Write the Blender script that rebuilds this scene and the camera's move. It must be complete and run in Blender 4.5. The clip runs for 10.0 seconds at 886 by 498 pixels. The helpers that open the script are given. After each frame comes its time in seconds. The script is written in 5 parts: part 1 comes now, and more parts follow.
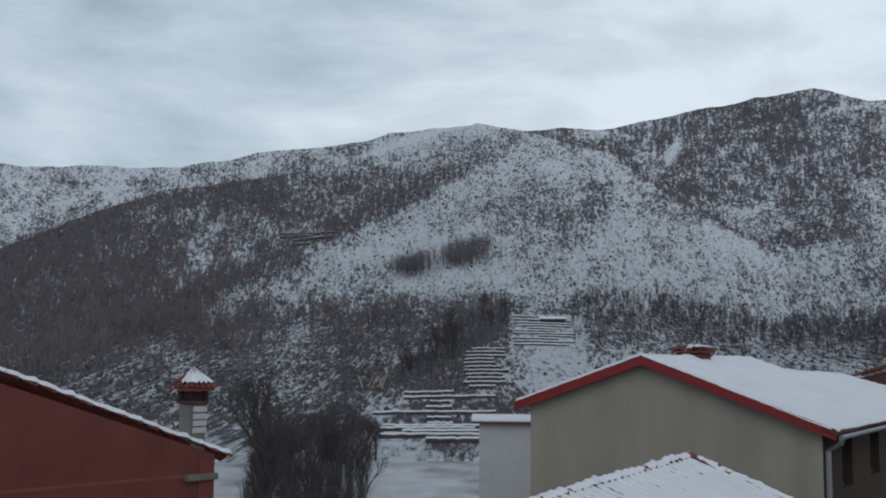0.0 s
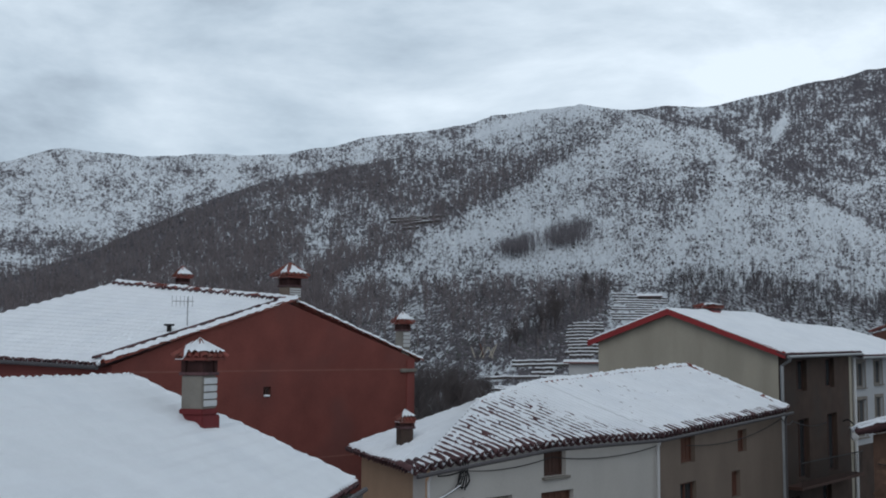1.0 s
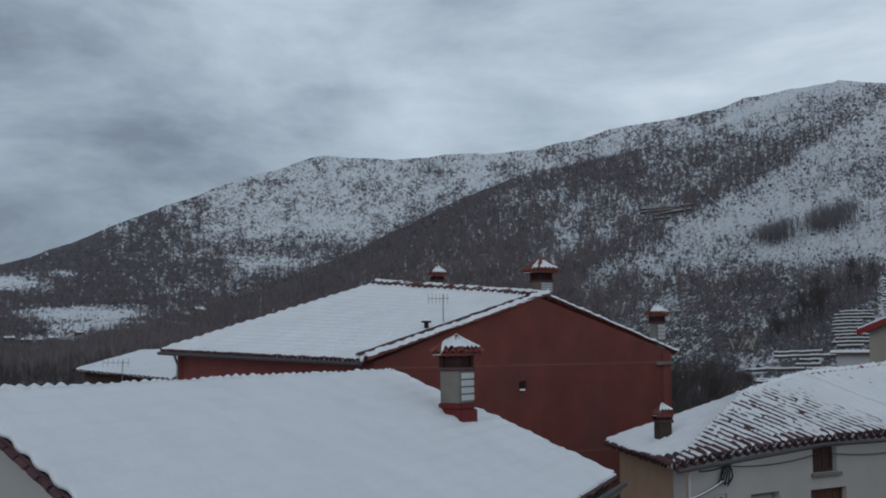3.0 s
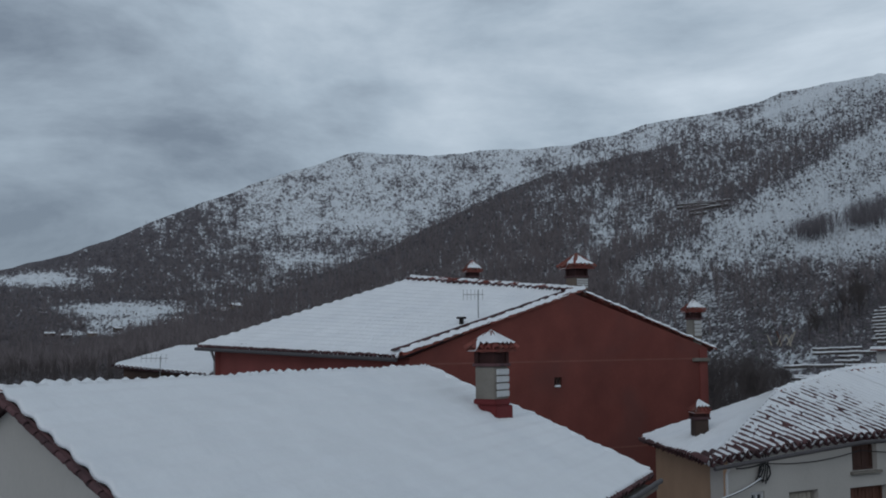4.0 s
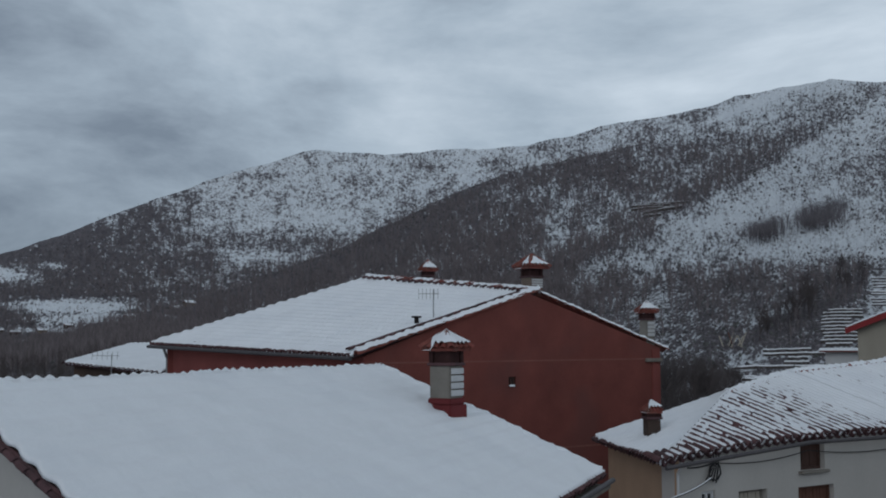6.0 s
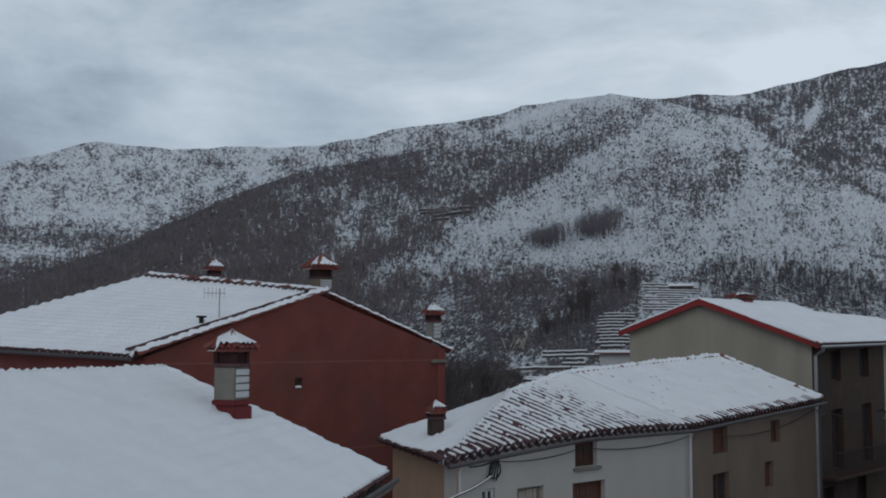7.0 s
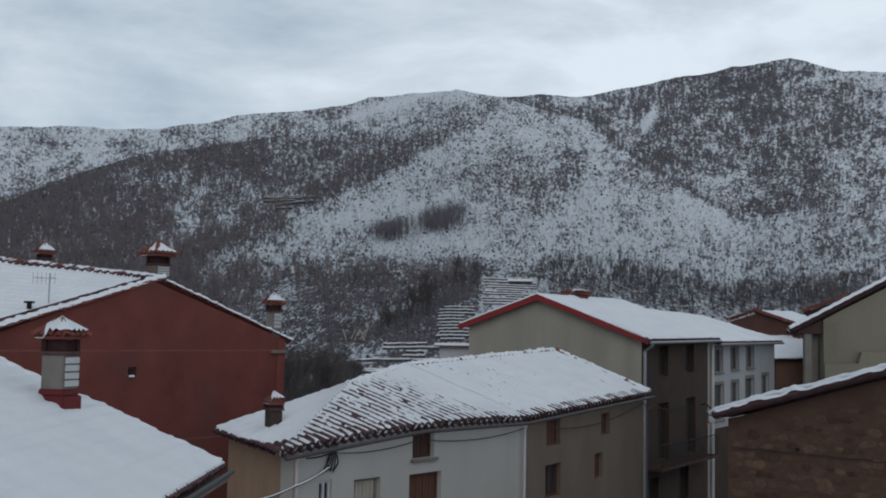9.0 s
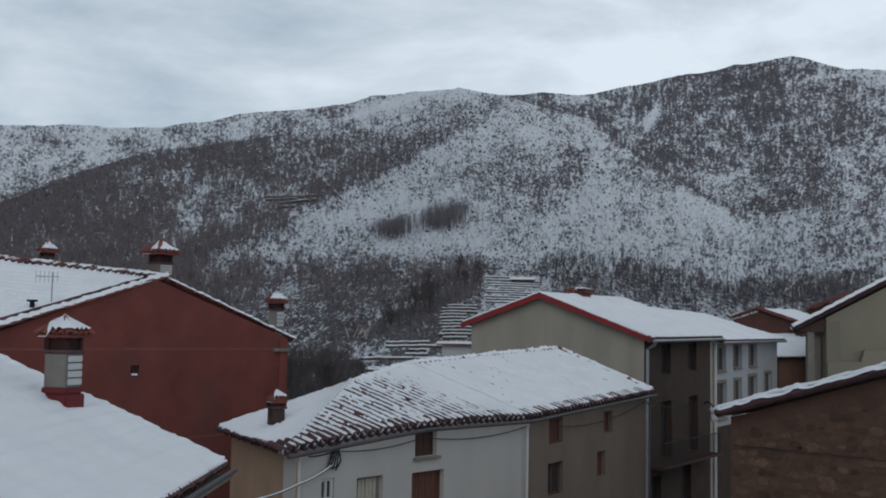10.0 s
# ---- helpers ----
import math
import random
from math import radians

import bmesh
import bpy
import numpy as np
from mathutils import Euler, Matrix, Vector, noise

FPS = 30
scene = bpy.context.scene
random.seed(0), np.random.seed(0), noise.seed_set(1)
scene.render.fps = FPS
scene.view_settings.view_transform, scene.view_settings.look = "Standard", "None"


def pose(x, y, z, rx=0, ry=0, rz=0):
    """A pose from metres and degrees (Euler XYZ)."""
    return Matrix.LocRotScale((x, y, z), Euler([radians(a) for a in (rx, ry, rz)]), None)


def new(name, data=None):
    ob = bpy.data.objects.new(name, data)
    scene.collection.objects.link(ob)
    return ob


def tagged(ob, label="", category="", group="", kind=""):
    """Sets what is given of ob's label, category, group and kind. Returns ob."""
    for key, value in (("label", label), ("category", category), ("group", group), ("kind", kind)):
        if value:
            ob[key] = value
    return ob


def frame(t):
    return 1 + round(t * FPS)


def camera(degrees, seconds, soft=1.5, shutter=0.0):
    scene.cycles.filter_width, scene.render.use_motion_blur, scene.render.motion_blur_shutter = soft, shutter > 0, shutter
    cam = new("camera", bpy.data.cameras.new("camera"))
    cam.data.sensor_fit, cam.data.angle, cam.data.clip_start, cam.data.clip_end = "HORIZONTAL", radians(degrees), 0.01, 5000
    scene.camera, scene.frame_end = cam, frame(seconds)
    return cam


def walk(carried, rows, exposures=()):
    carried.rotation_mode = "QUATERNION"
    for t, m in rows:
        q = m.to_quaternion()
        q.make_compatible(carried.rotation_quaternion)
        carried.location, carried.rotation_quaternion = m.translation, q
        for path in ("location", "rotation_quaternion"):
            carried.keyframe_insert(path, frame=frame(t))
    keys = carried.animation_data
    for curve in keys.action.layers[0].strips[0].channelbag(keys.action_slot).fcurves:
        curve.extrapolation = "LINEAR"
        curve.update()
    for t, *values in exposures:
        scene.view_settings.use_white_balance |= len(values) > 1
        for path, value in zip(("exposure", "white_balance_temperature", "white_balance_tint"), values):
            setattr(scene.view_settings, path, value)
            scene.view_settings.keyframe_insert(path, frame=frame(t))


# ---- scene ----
# ---- camera ----
cam = camera(44.0, 10.0, soft=1.9)
# seconds, x, y, z, yaw, pitch, roll
ROWS = [
    (0.0, -0.72, 17.0, 10.35, 1.27, 6.35, -0.52),
    (0.1, -0.68, 14.2, 10.15, 1.6, 6.3, -0.45),
    (0.2, -0.62, 11.0, 9.95, 1.9, 6.2, -0.38),
    (0.3, -0.55, 8.0, 9.76, 2.25, 5.95, -0.28),
    (0.4, -0.4, 5.1, 9.58, 2.7, 5.6, -0.15),
    (0.5, -0.08, 2.2, 9.42, 3.43, 5.2, -0.05),
    (0.6, 0.04, -0.4, 9.02, 4.05, 5.4, -0.15),
    (0.7, 0.09, -2.0, 8.98, 4.69, 5.06, -0.25),
    (0.8, 0.06, -1.6, 8.99, 5.3, 5.12, -0.28),
    (1.0, 0.0, 0.0, 9.0, 6.76, 5.33, -0.28),
    (1.5, 0.0, 0.0, 9.0, 11.28, 5.01, -0.27),
    (2.0, 0.0, 0.0, 9.0, 15.76, 5.13, 0.27),
    (2.5, 0.0, 0.0, 9.0, 18.22, 5.38, 0.49),
    (3.0, 0.0, 0.0, 9.0, 19.9, 5.05, 0.57),
    (4.5, 0.0, 0.0, 9.0, 21.93, 4.87, 0.47),
    (5.0, 0.0, 0.0, 9.0, 21.41, 4.86, 0.41),
    (6.5, 0.0, 0.0, 9.0, 15.44, 4.85, -0.02),
    (7.0, 0.0, 0.0, 9.0, 8.35, 4.85, -0.12),
    (7.5, 0.0, 0.0, 9.0, 2.03, 4.58, -0.38),
    (8.0, 0.0, 0.0, 9.0, 0.4, 4.44, -0.51),
    (8.5, 0.0, 0.0, 9.0, 0.23, 4.43, -0.81),
    (9.0, 0.0, 0.0, 9.0, 0.08, 4.5, -1.0),
    (9.5, 0.0, 0.0, 9.0, 0.1, 4.34, -1.21),
    (10.0, 0.0, 0.0, 9.0, 0.21, 4.41, -0.98),
]
EXPOSURES = [(0.0, -0.16, 6330, 11.5), (0.25, 0.1, 6330, 11.5), (0.5, 0.55, 6250, 11.0), (0.8, 0.25, 6300, 11.5), (1.2, -0.05, 6300, 11.5), (2.0, -0.2, 6200, 11.5),
             (3.0, -0.33, 6200, 11.5), (5.2, -0.37, 6200, 11.5), (6.5, -0.35, 6200, 11.5), (7.0, -0.36, 6280, 12.0), (7.5, -0.24, 6380, 12.3), (8.2, -0.15, 6380, 12.3), (10.0, -0.13, 6380, 12.3)]
walk(cam, [(t, pose(x, y, z, 90 + pitch, roll, yaw)) for t, x, y, z, yaw, pitch, roll in ROWS], EXPOSURES)

# ---- light ----
SUN_EL, SUN_ROT = 36.0, 185.0
world = bpy.data.worlds.new("overcast_sky")
scene.world = world
world.use_nodes = True


def build_world():
    nt = world.node_tree
    nt.nodes.clear()
    add, link = nt.nodes.new, nt.links.new
    out, bg, sky = add("ShaderNodeOutputWorld"), add("ShaderNodeBackground"), add("ShaderNodeTexSky")
    sky.sky_type, sky.sun_disc = "NISHITA", False
    sky.sun_elevation, sky.sun_rotation = radians(SUN_EL), radians(SUN_ROT)
    co = add("ShaderNodeTexCoord")
    mp = add("ShaderNodeMapping")
    mp.inputs["Scale"].default_value = (1.0, 1.0, 2.6)
    link(co.outputs["Generated"], mp.inputs["Vector"])
    big, fine = add("ShaderNodeTexNoise"), add("ShaderNodeTexNoise")
    big.inputs["Scale"].default_value, big.inputs["Detail"].default_value = 2.7, 8.0
    big.inputs["Roughness"].default_value, big.inputs["Distortion"].default_value = 0.58, 0.25
    fine.inputs["Scale"].default_value, fine.inputs["Detail"].default_value = 1.1, 3.0
    link(mp.outputs["Vector"], big.inputs["Vector"])
    link(mp.outputs["Vector"], fine.inputs["Vector"])
    # brighter cloud towards +x, heavier cloud towards -x
    sep = add("ShaderNodeSeparateXYZ")
    link(co.outputs["Generated"], sep.inputs[0])
    east = add("ShaderNodeMapRange")
    east.inputs["From Min"].default_value, east.inputs["From Max"].default_value = -0.52, 0.3
    link(sep.outputs["X"], east.inputs["Value"])
    s1 = add("ShaderNodeMath")
    s1.operation = "MULTIPLY_ADD"
    s1.inputs[1].default_value = 1.7
    link(big.outputs["Fac"], s1.inputs[0])
    s2 = add("ShaderNodeMath")
    s2.operation = "MULTIPLY_ADD"
    s2.inputs[1].default_value = 0.45
    link(fine.outputs["Fac"], s2.inputs[0])
    link(east.outputs["Result"], s2.inputs[2])
    s2b = add("ShaderNodeMath")
    s2b.operation = "MULTIPLY"
    s2b.inputs[1].default_value = 0.5
    link(s2.outputs[0], s2b.inputs[0])
    link(s2b.outputs[0], s1.inputs[2])
    ramp = add("ShaderNodeValToRGB")
    e = ramp.color_ramp.elements
    e[0].position, e[0].color = 0.22, (0.25, 0.305, 0.365, 1)
    e[1].position, e[1].color = 0.92, (0.84, 0.94, 1.0, 1)
    mid = e.new(0.55)
    mid.color = (0.515, 0.612, 0.685, 1)
    s3 = add("ShaderNodeMath")
    s3.operation = "SUBTRACT"
    s3.inputs[1].default_value = 0.575
    link(s1.outputs[0], s3.inputs[0])
    # a thin place in the cloud
    dot = add("ShaderNodeVectorMath")
    dot.operation = "DOT_PRODUCT"
    dot.inputs[1].default_value = (-0.43, 0.872, 0.235)
    link(co.outputs["Generated"], dot.inputs[0])
    thin = add("ShaderNodeMapRange")
    thin.interpolation_type = "SMOOTHSTEP"
    thin.inputs["From Min"].default_value, thin.inputs["From Max"].default_value = 0.985, 1.0
    thin.inputs["To Max"].default_value = 0.2
    link(dot.outputs["Value"], thin.inputs["Value"])
    s4 = add("ShaderNodeMath")
    link(s3.outputs[0], s4.inputs[0])
    link(thin.outputs["Result"], s4.inputs[1])
    link(s4.outputs[0], ramp.inputs["Fac"])
    mix = add("ShaderNodeMix")
    mix.data_type, mix.blend_type = "RGBA", "MIX"
    mix.inputs["Factor"].default_value = 0.93
    dim = add("ShaderNodeVectorMath")
    dim.operation = "SCALE"
    dim.inputs["Scale"].default_value = 0.08
    link(sky.outputs["Color"], dim.inputs[0])
    link(dim.outputs[0], mix.inputs["A"])
    link(ramp.outputs["Color"], mix.inputs["B"])
    # heavier cloud overhead
    over = add("ShaderNodeMapRange")
    over.inputs["From Min"].default_value, over.inputs["From Max"].default_value = 0.32, 0.75
    over.inputs["To Min"].default_value, over.inputs["To Max"].default_value = 1.0, 0.5
    link(sep.outputs["Z"], over.inputs["Value"])
    shade = add("ShaderNodeVectorMath")
    shade.operation = "SCALE"
    link(mix.outputs["Result"], shade.inputs[0])
    link(over.outputs["Result"], shade.inputs["Scale"])
    link(shade.outputs[0], bg.inputs["Color"])
    bg.inputs["Strength"].default_value = 1.0
    link(bg.outputs[0], out.inputs["Surface"])


build_world()
sun = new("sun", bpy.data.lights.new("sun", "SUN"))
sun.data.energy, sun.data.angle, sun.data.color = 0.5, radians(40), (1.0, 0.97, 0.93)
sun.matrix_world = pose(0, 0, 60, 90 - SUN_EL, 0, 180 - SUN_ROT)


# ---- materials ----
def material(name, colour, rough=0.8, vary=0.25, scale=4.0, fine=40.0, bump=0.3, bump_size=0.01, stain=None, stain_amount=0.5,
             stretch=(1, 1, 1), metallic=0.0, per_piece=0.0, spec=0.3):
    """A surface with variation at two scales, a stain colour in blotches, and fine relief."""
    m = bpy.data.materials.new(name)
    m.use_nodes = True
    nt = m.node_tree
    add, link = nt.nodes.new, nt.links.new
    bsdf = nt.nodes["Principled BSDF"]
    co, mp = add("ShaderNodeTexCoord"), add("ShaderNodeMapping")
    mp.inputs["Scale"].default_value = stretch
    geo = add("ShaderNodeNewGeometry")
    link(geo.outputs["Position"], mp.inputs["Vector"])
    n1, n2 = add("ShaderNodeTexNoise"), add("ShaderNodeTexNoise")
    n1.inputs["Scale"].default_value, n1.inputs["Detail"].default_value = scale, 5
    n2.inputs["Scale"].default_value, n2.inputs["Detail"].default_value = fine, 3
    for n in (n1, n2):
        link(mp.outputs["Vector"], n.inputs["Vector"])
    mul = add("ShaderNodeMath")
    mul.operation = "MULTIPLY_ADD"
    mul.inputs[1].default_value = 0.35
    link(n2.outputs["Fac"], mul.inputs[0])
    m65 = add("ShaderNodeMath")
    m65.operation = "MULTIPLY"
    m65.inputs[1].default_value = 0.65
    link(n1.outputs["Fac"], m65.inputs[0])
    link(m65.outputs[0], mul.inputs[2])
    val = add("ShaderNodeMapRange")
    val.inputs["From Min"].default_value, val.inputs["From Max"].default_value = 0.3, 0.7
    val.inputs["To Min"].default_value, val.inputs["To Max"].default_value = 1 - vary, 1 + vary
    link(mul.outputs[0], val.inputs["Value"])
    tone = val.outputs["Result"]
    if per_piece:
        info = add("ShaderNodeObjectInfo")
        pr = add("ShaderNodeMapRange")
        pr.inputs["To Min"].default_value, pr.inputs["To Max"].default_value = 1 - per_piece, 1 + per_piece
        link(info.outputs["Random"], pr.inputs["Value"])
        isl = add("ShaderNodeMapRange")
        isl.inputs["To Min"].default_value, isl.inputs["To Max"].default_value = 1 - per_piece, 1 + per_piece
        link(geo.outputs["Random Per Island"], isl.inputs["Value"])
        mm = add("ShaderNodeMath")
        mm.operation = "MULTIPLY"
        link(pr.outputs["Result"], mm.inputs[0])
        link(isl.outputs["Result"], mm.inputs[1])
        m3 = add("ShaderNodeMath")
        m3.operation = "MULTIPLY"
        link(tone, m3.inputs[0])
        link(mm.outputs[0], m3.inputs[1])
        tone = m3.outputs[0]
    base = add("ShaderNodeVectorMath")
    base.operation = "SCALE"
    base.inputs[0].default_value = colour
    link(tone, base.inputs["Scale"])
    col = base.outputs[0]
    if stain:
        n3 = add("ShaderNodeTexNoise")
        n3.inputs["Scale"].default_value, n3.inputs["Detail"].default_value = scale * 0.45, 6
        link(mp.outputs["Vector"], n3.inputs["Vector"])
        r3 = add("ShaderNodeMapRange")
        r3.inputs["From Min"].default_value, r3.inputs["From Max"].default_value = 0.48, 0.68
        r3.inputs["To Max"].default_value = stain_amount
        link(n3.outputs["Fac"], r3.inputs["Value"])
        mix = add("ShaderNodeMix")
        mix.data_type = "RGBA"
        link(r3.outputs["Result"], mix.inputs["Factor"])
        link(col, mix.inputs["A"])
        mix.inputs["B"].default_value = (*stain, 1)
        col = mix.outputs["Result"]
    link(col, bsdf.inputs["Base Color"])
    bsdf.inputs["Roughness"].default_value, bsdf.inputs["Metallic"].default_value = rough, metallic
    bsdf.inputs["Specular IOR Level"].default_value = spec
    bm_ = add("ShaderNodeBump")
    bm_.inputs["Strength"].default_value, bm_.inputs["Distance"].default_value = bump, bump_size
    link(mul.outputs[0], bm_.inputs["Height"])
    link(bm_.outputs["Normal"], bsdf.inputs["Normal"])
    return m


SNOW = material("snow", (0.80, 0.83, 0.87), 0.6, 0.05, 1.5, 30, 0.4, 0.02, (0.68, 0.72, 0.78), 0.35)
TILE = material("terracotta_tile", (0.17, 0.05, 0.04), 0.85, 0.35, 6, 60, 0.4, 0.01, (0.16, 0.10, 0.08), 0.6, per_piece=0.25)
TILE_DARK = material("weathered_tile", (0.085, 0.045, 0.048), 0.9, 0.35, 6, 60, 0.4, 0.01, (0.04, 0.035, 0.04), 0.6, per_piece=0.25)
RED_WALL = material("red_brick_wall", (0.165, 0.05, 0.041), 0.9, 0.24, 1.1, 25, 0.3, 0.01, (0.12, 0.05, 0.045), 0.6)
RED_SIDE = material("red_brick_side", (0.19, 0.055, 0.048), 0.9, 0.2, 0.9, 25, 0.3, 0.01)
GREY_RENDER = material("grey_green_render", (0.345, 0.318, 0.262), 0.9, 0.14, 0.8, 30, 0.3, 0.01, (0.26, 0.245, 0.2), 0.6, (1.6, 1.6, 0.35))
WHITE_WALL = material("whitewashed_wall", (0.425, 0.412, 0.392), 0.85, 0.1, 0.7, 30, 0.3, 0.01, (0.37, 0.355, 0.33), 0.5, (1, 1, 0.5))
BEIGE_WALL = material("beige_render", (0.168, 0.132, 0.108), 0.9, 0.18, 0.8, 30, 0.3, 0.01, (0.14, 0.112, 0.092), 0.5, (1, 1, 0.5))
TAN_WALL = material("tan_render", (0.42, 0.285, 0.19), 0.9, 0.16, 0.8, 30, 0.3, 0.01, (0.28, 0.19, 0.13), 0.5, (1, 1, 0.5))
BROWN_WALL = material("brown_stone_render", (0.06, 0.04, 0.032), 0.9, 0.28, 1.6, 20, 0.5, 0.02, (0.05, 0.042, 0.038), 0.6)
STONE_WALL = material("rubble_stone", (0.125, 0.074, 0.05), 0.9, 0.4, 5.0, 18, 0.6, 0.03, (0.075, 0.047, 0.036), 0.6, per_piece=0.42)
MORTAR = material("earth_mortar", (0.092, 0.054, 0.039), 0.95, 0.25, 3, 30, 0.5, 0.02)
CEMENT = material("grey_cement", (0.18, 0.165, 0.145), 0.9, 0.2, 3, 40, 0.3, 0.01, (0.22, 0.21, 0.19), 0.6)
WHITE_BLOCK = material("white_rendered_block", (0.5, 0.51, 0.52), 0.85, 0.1, 3, 40, 0.3, 0.01, (0.5, 0.5, 0.5), 0.5)
DARK_WOOD = material("dark_brown_wood", (0.065, 0.035, 0.028), 0.7, 0.3, 3, 50, 0.3, 0.005, stretch=(6, 6, 0.6))
BROWN_WOOD = material("brown_wood", (0.11, 0.05, 0.035), 0.7, 0.3, 3, 50, 0.3, 0.005, stretch=(6, 6, 0.6))
DARK_RED = material("dark_red_base", (0.13, 0.022, 0.024), 0.8, 0.2, 2, 40, 0.2, 0.005)
RED_PAINT = material("red_painted_trim", (0.25, 0.028, 0.03), 0.6, 0.15, 2, 40, 0.2, 0.005)
DARK_METAL = material("dull_gutter_metal", (0.07, 0.065, 0.07), 0.6, 0.2)
METAL = material("grey_metal", (0.32, 0.33, 0.34), 0.45, 0.15, 5, 60, 0.1, 0.003, metallic=0.7)
CABLE = material("black_cable", (0.02, 0.02, 0.022), 0.6, 0.1)
# black of the vent pipe; also paints shade in windows and putlog holes
SOOT_AND_SHADE = material("soot_and_shade_black", (0.018, 0.015, 0.015), 0.95, 0.3)
VENT_BRICK = material("sooty_maroon_brick", (0.04, 0.017, 0.016), 0.95, 0.3)
GLASS_DARK = material("dark_window_glass", (0.03, 0.035, 0.04), 0.12, 0.1, 1, 5, 0.0, 0.001, spec=0.5)
ASPHALT = material("wet_street", (0.06, 0.06, 0.062), 0.6, 0.3, 1, 30, 0.3, 0.01, (0.35, 0.37, 0.4), 0.5)
# distance haze is put into the next three colours, paler than the plants
HAZED_BARK = material("winter_bark", (0.13, 0.113, 0.118), 0.95, 0.3, 0.05, 0.6, 0.0, 0.01, per_piece=0.35)
HAZED_SCRUB = material("winter_scrub", (0.115, 0.106, 0.116), 0.95, 0.35, 0.03, 0.6, 0.0, 0.01, per_piece=0.4)
HAZED_EVERGREEN = material("dark_evergreen", (0.075, 0.077, 0.075), 0.95, 0.35, 0.03, 0.6, 0.0, 0.01, per_piece=0.35)


def hill_material():
    """Snow broken by brown scrub and rock; the 'brush' attribute says how thick the growth is."""
    m = bpy.data.materials.new("snowy_hillside")
    m.use_nodes = True
    nt = m.node_tree
    add, link = nt.nodes.new, nt.links.new
    bsdf = nt.nodes["Principled BSDF"]
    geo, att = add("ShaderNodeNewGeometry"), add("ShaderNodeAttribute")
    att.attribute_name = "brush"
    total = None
    # noise drawn out along y so clumps look round from the balcony, and upright streaks of stems
    grain = add("ShaderNodeAttribute")
    grain.attribute_name = "grain"                        # 1000 / distance: clumps look even-sized from the balcony
    sized = add("ShaderNodeVectorMath")
    sized.operation = "SCALE"
    link(geo.outputs["Position"], sized.inputs[0])
    link(grain.outputs["Fac"], sized.inputs["Scale"])
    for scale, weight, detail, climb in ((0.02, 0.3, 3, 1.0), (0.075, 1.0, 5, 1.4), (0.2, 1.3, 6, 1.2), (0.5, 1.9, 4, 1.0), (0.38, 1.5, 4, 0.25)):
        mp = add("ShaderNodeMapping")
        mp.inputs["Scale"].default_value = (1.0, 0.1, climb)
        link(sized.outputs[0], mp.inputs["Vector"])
        n = add("ShaderNodeTexNoise")
        n.inputs["Scale"].default_value, n.inputs["Detail"].default_value = scale, detail
        n.inputs["Roughness"].default_value = 0.65
        link(mp.outputs["Vector"], n.inputs["Vector"])
        ma = add("ShaderNodeMath")
        ma.operation = "MULTIPLY_ADD"
        ma.inputs[1].default_value = weight
        ma.inputs[2].default_value = -0.5 * weight
        link(n.outputs["Fac"], ma.inputs[0])
        if climb < 1:                                     # stems show in the woods alone
            woody, stems = add("ShaderNodeMapRange"), add("ShaderNodeMath")
            woody.inputs["From Min"].default_value, woody.inputs["From Max"].default_value = 0.4, 0.75
            woody.inputs["To Min"].default_value = 0.25
            link(att.outputs["Fac"], woody.inputs["Value"])
            stems.operation = "MULTIPLY"
            link(ma.outputs[0], stems.inputs[0])
            link(woody.outputs["Result"], stems.inputs[1])
            ma = stems
        if total is None:
            total = ma.outputs[0]
        else:
            ad = add("ShaderNodeMath")
            link(total, ad.inputs[0])
            link(ma.outputs[0], ad.inputs[1])
            total = ad.outputs[0]
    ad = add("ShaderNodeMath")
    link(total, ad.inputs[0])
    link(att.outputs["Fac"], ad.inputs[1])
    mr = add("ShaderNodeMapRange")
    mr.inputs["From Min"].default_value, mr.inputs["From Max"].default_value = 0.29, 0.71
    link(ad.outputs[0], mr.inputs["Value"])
    tint = add("ShaderNodeTexNoise")
    tint.inputs["Scale"].default_value, tint.inputs["Detail"].default_value, tint.inputs["Roughness"].default_value = 0.22, 7, 0.75
    link(sized.outputs[0], tint.inputs["Vector"])
    spread = add("ShaderNodeMapRange")
    spread.inputs["From Min"].default_value, spread.inputs["From Max"].default_value = 0.3, 0.7
    link(tint.outputs["Fac"], spread.inputs["Value"])
    drift = add("ShaderNodeMix")
    drift.data_type = "RGBA"
    drift.inputs["A"].default_value, drift.inputs["B"].default_value = (0.82, 0.86, 0.90, 1), (0.60, 0.64, 0.69, 1)
    link(spread.outputs["Result"], drift.inputs["Factor"])
    # earth tones lifted and bluish: distance haze is mixed into the colour
    earth = add("ShaderNodeMix")
    earth.data_type = "RGBA"
    earth.inputs["A"].default_value, earth.inputs["B"].default_value = (0.06, 0.056, 0.068, 1), (0.175, 0.16, 0.172, 1)
    link(spread.outputs["Result"], earth.inputs["Factor"])
    mix = add("ShaderNodeMix")
    mix.data_type = "RGBA"
    link(drift.outputs["Result"], mix.inputs["A"])
    link(mr.outputs["Result"], mix.inputs["Factor"])
    link(earth.outputs["Result"], mix.inputs["B"])
    link(mix.outputs["Result"], bsdf.inputs["Base Color"])
    bsdf.inputs["Roughness"].default_value = 0.9
    bsdf.inputs["Specular IOR Level"].default_value = 0.1
    bu = add("ShaderNodeBump")
    bu.inputs["Strength"].default_value, bu.inputs["Distance"].default_value = 0.6, 3.0
    link(total, bu.inputs["Height"])
    link(bu.outputs["Normal"], bsdf.inputs["Normal"])
    return m


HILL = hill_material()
YARD = material("trodden_snow", (0.55, 0.57, 0.60), 0.8, 0.2, 0.4, 6, 0.5, 0.03, (0.14, 0.12, 0.11), 0.8)


# ---- the valley side ----
EYE = 9.0
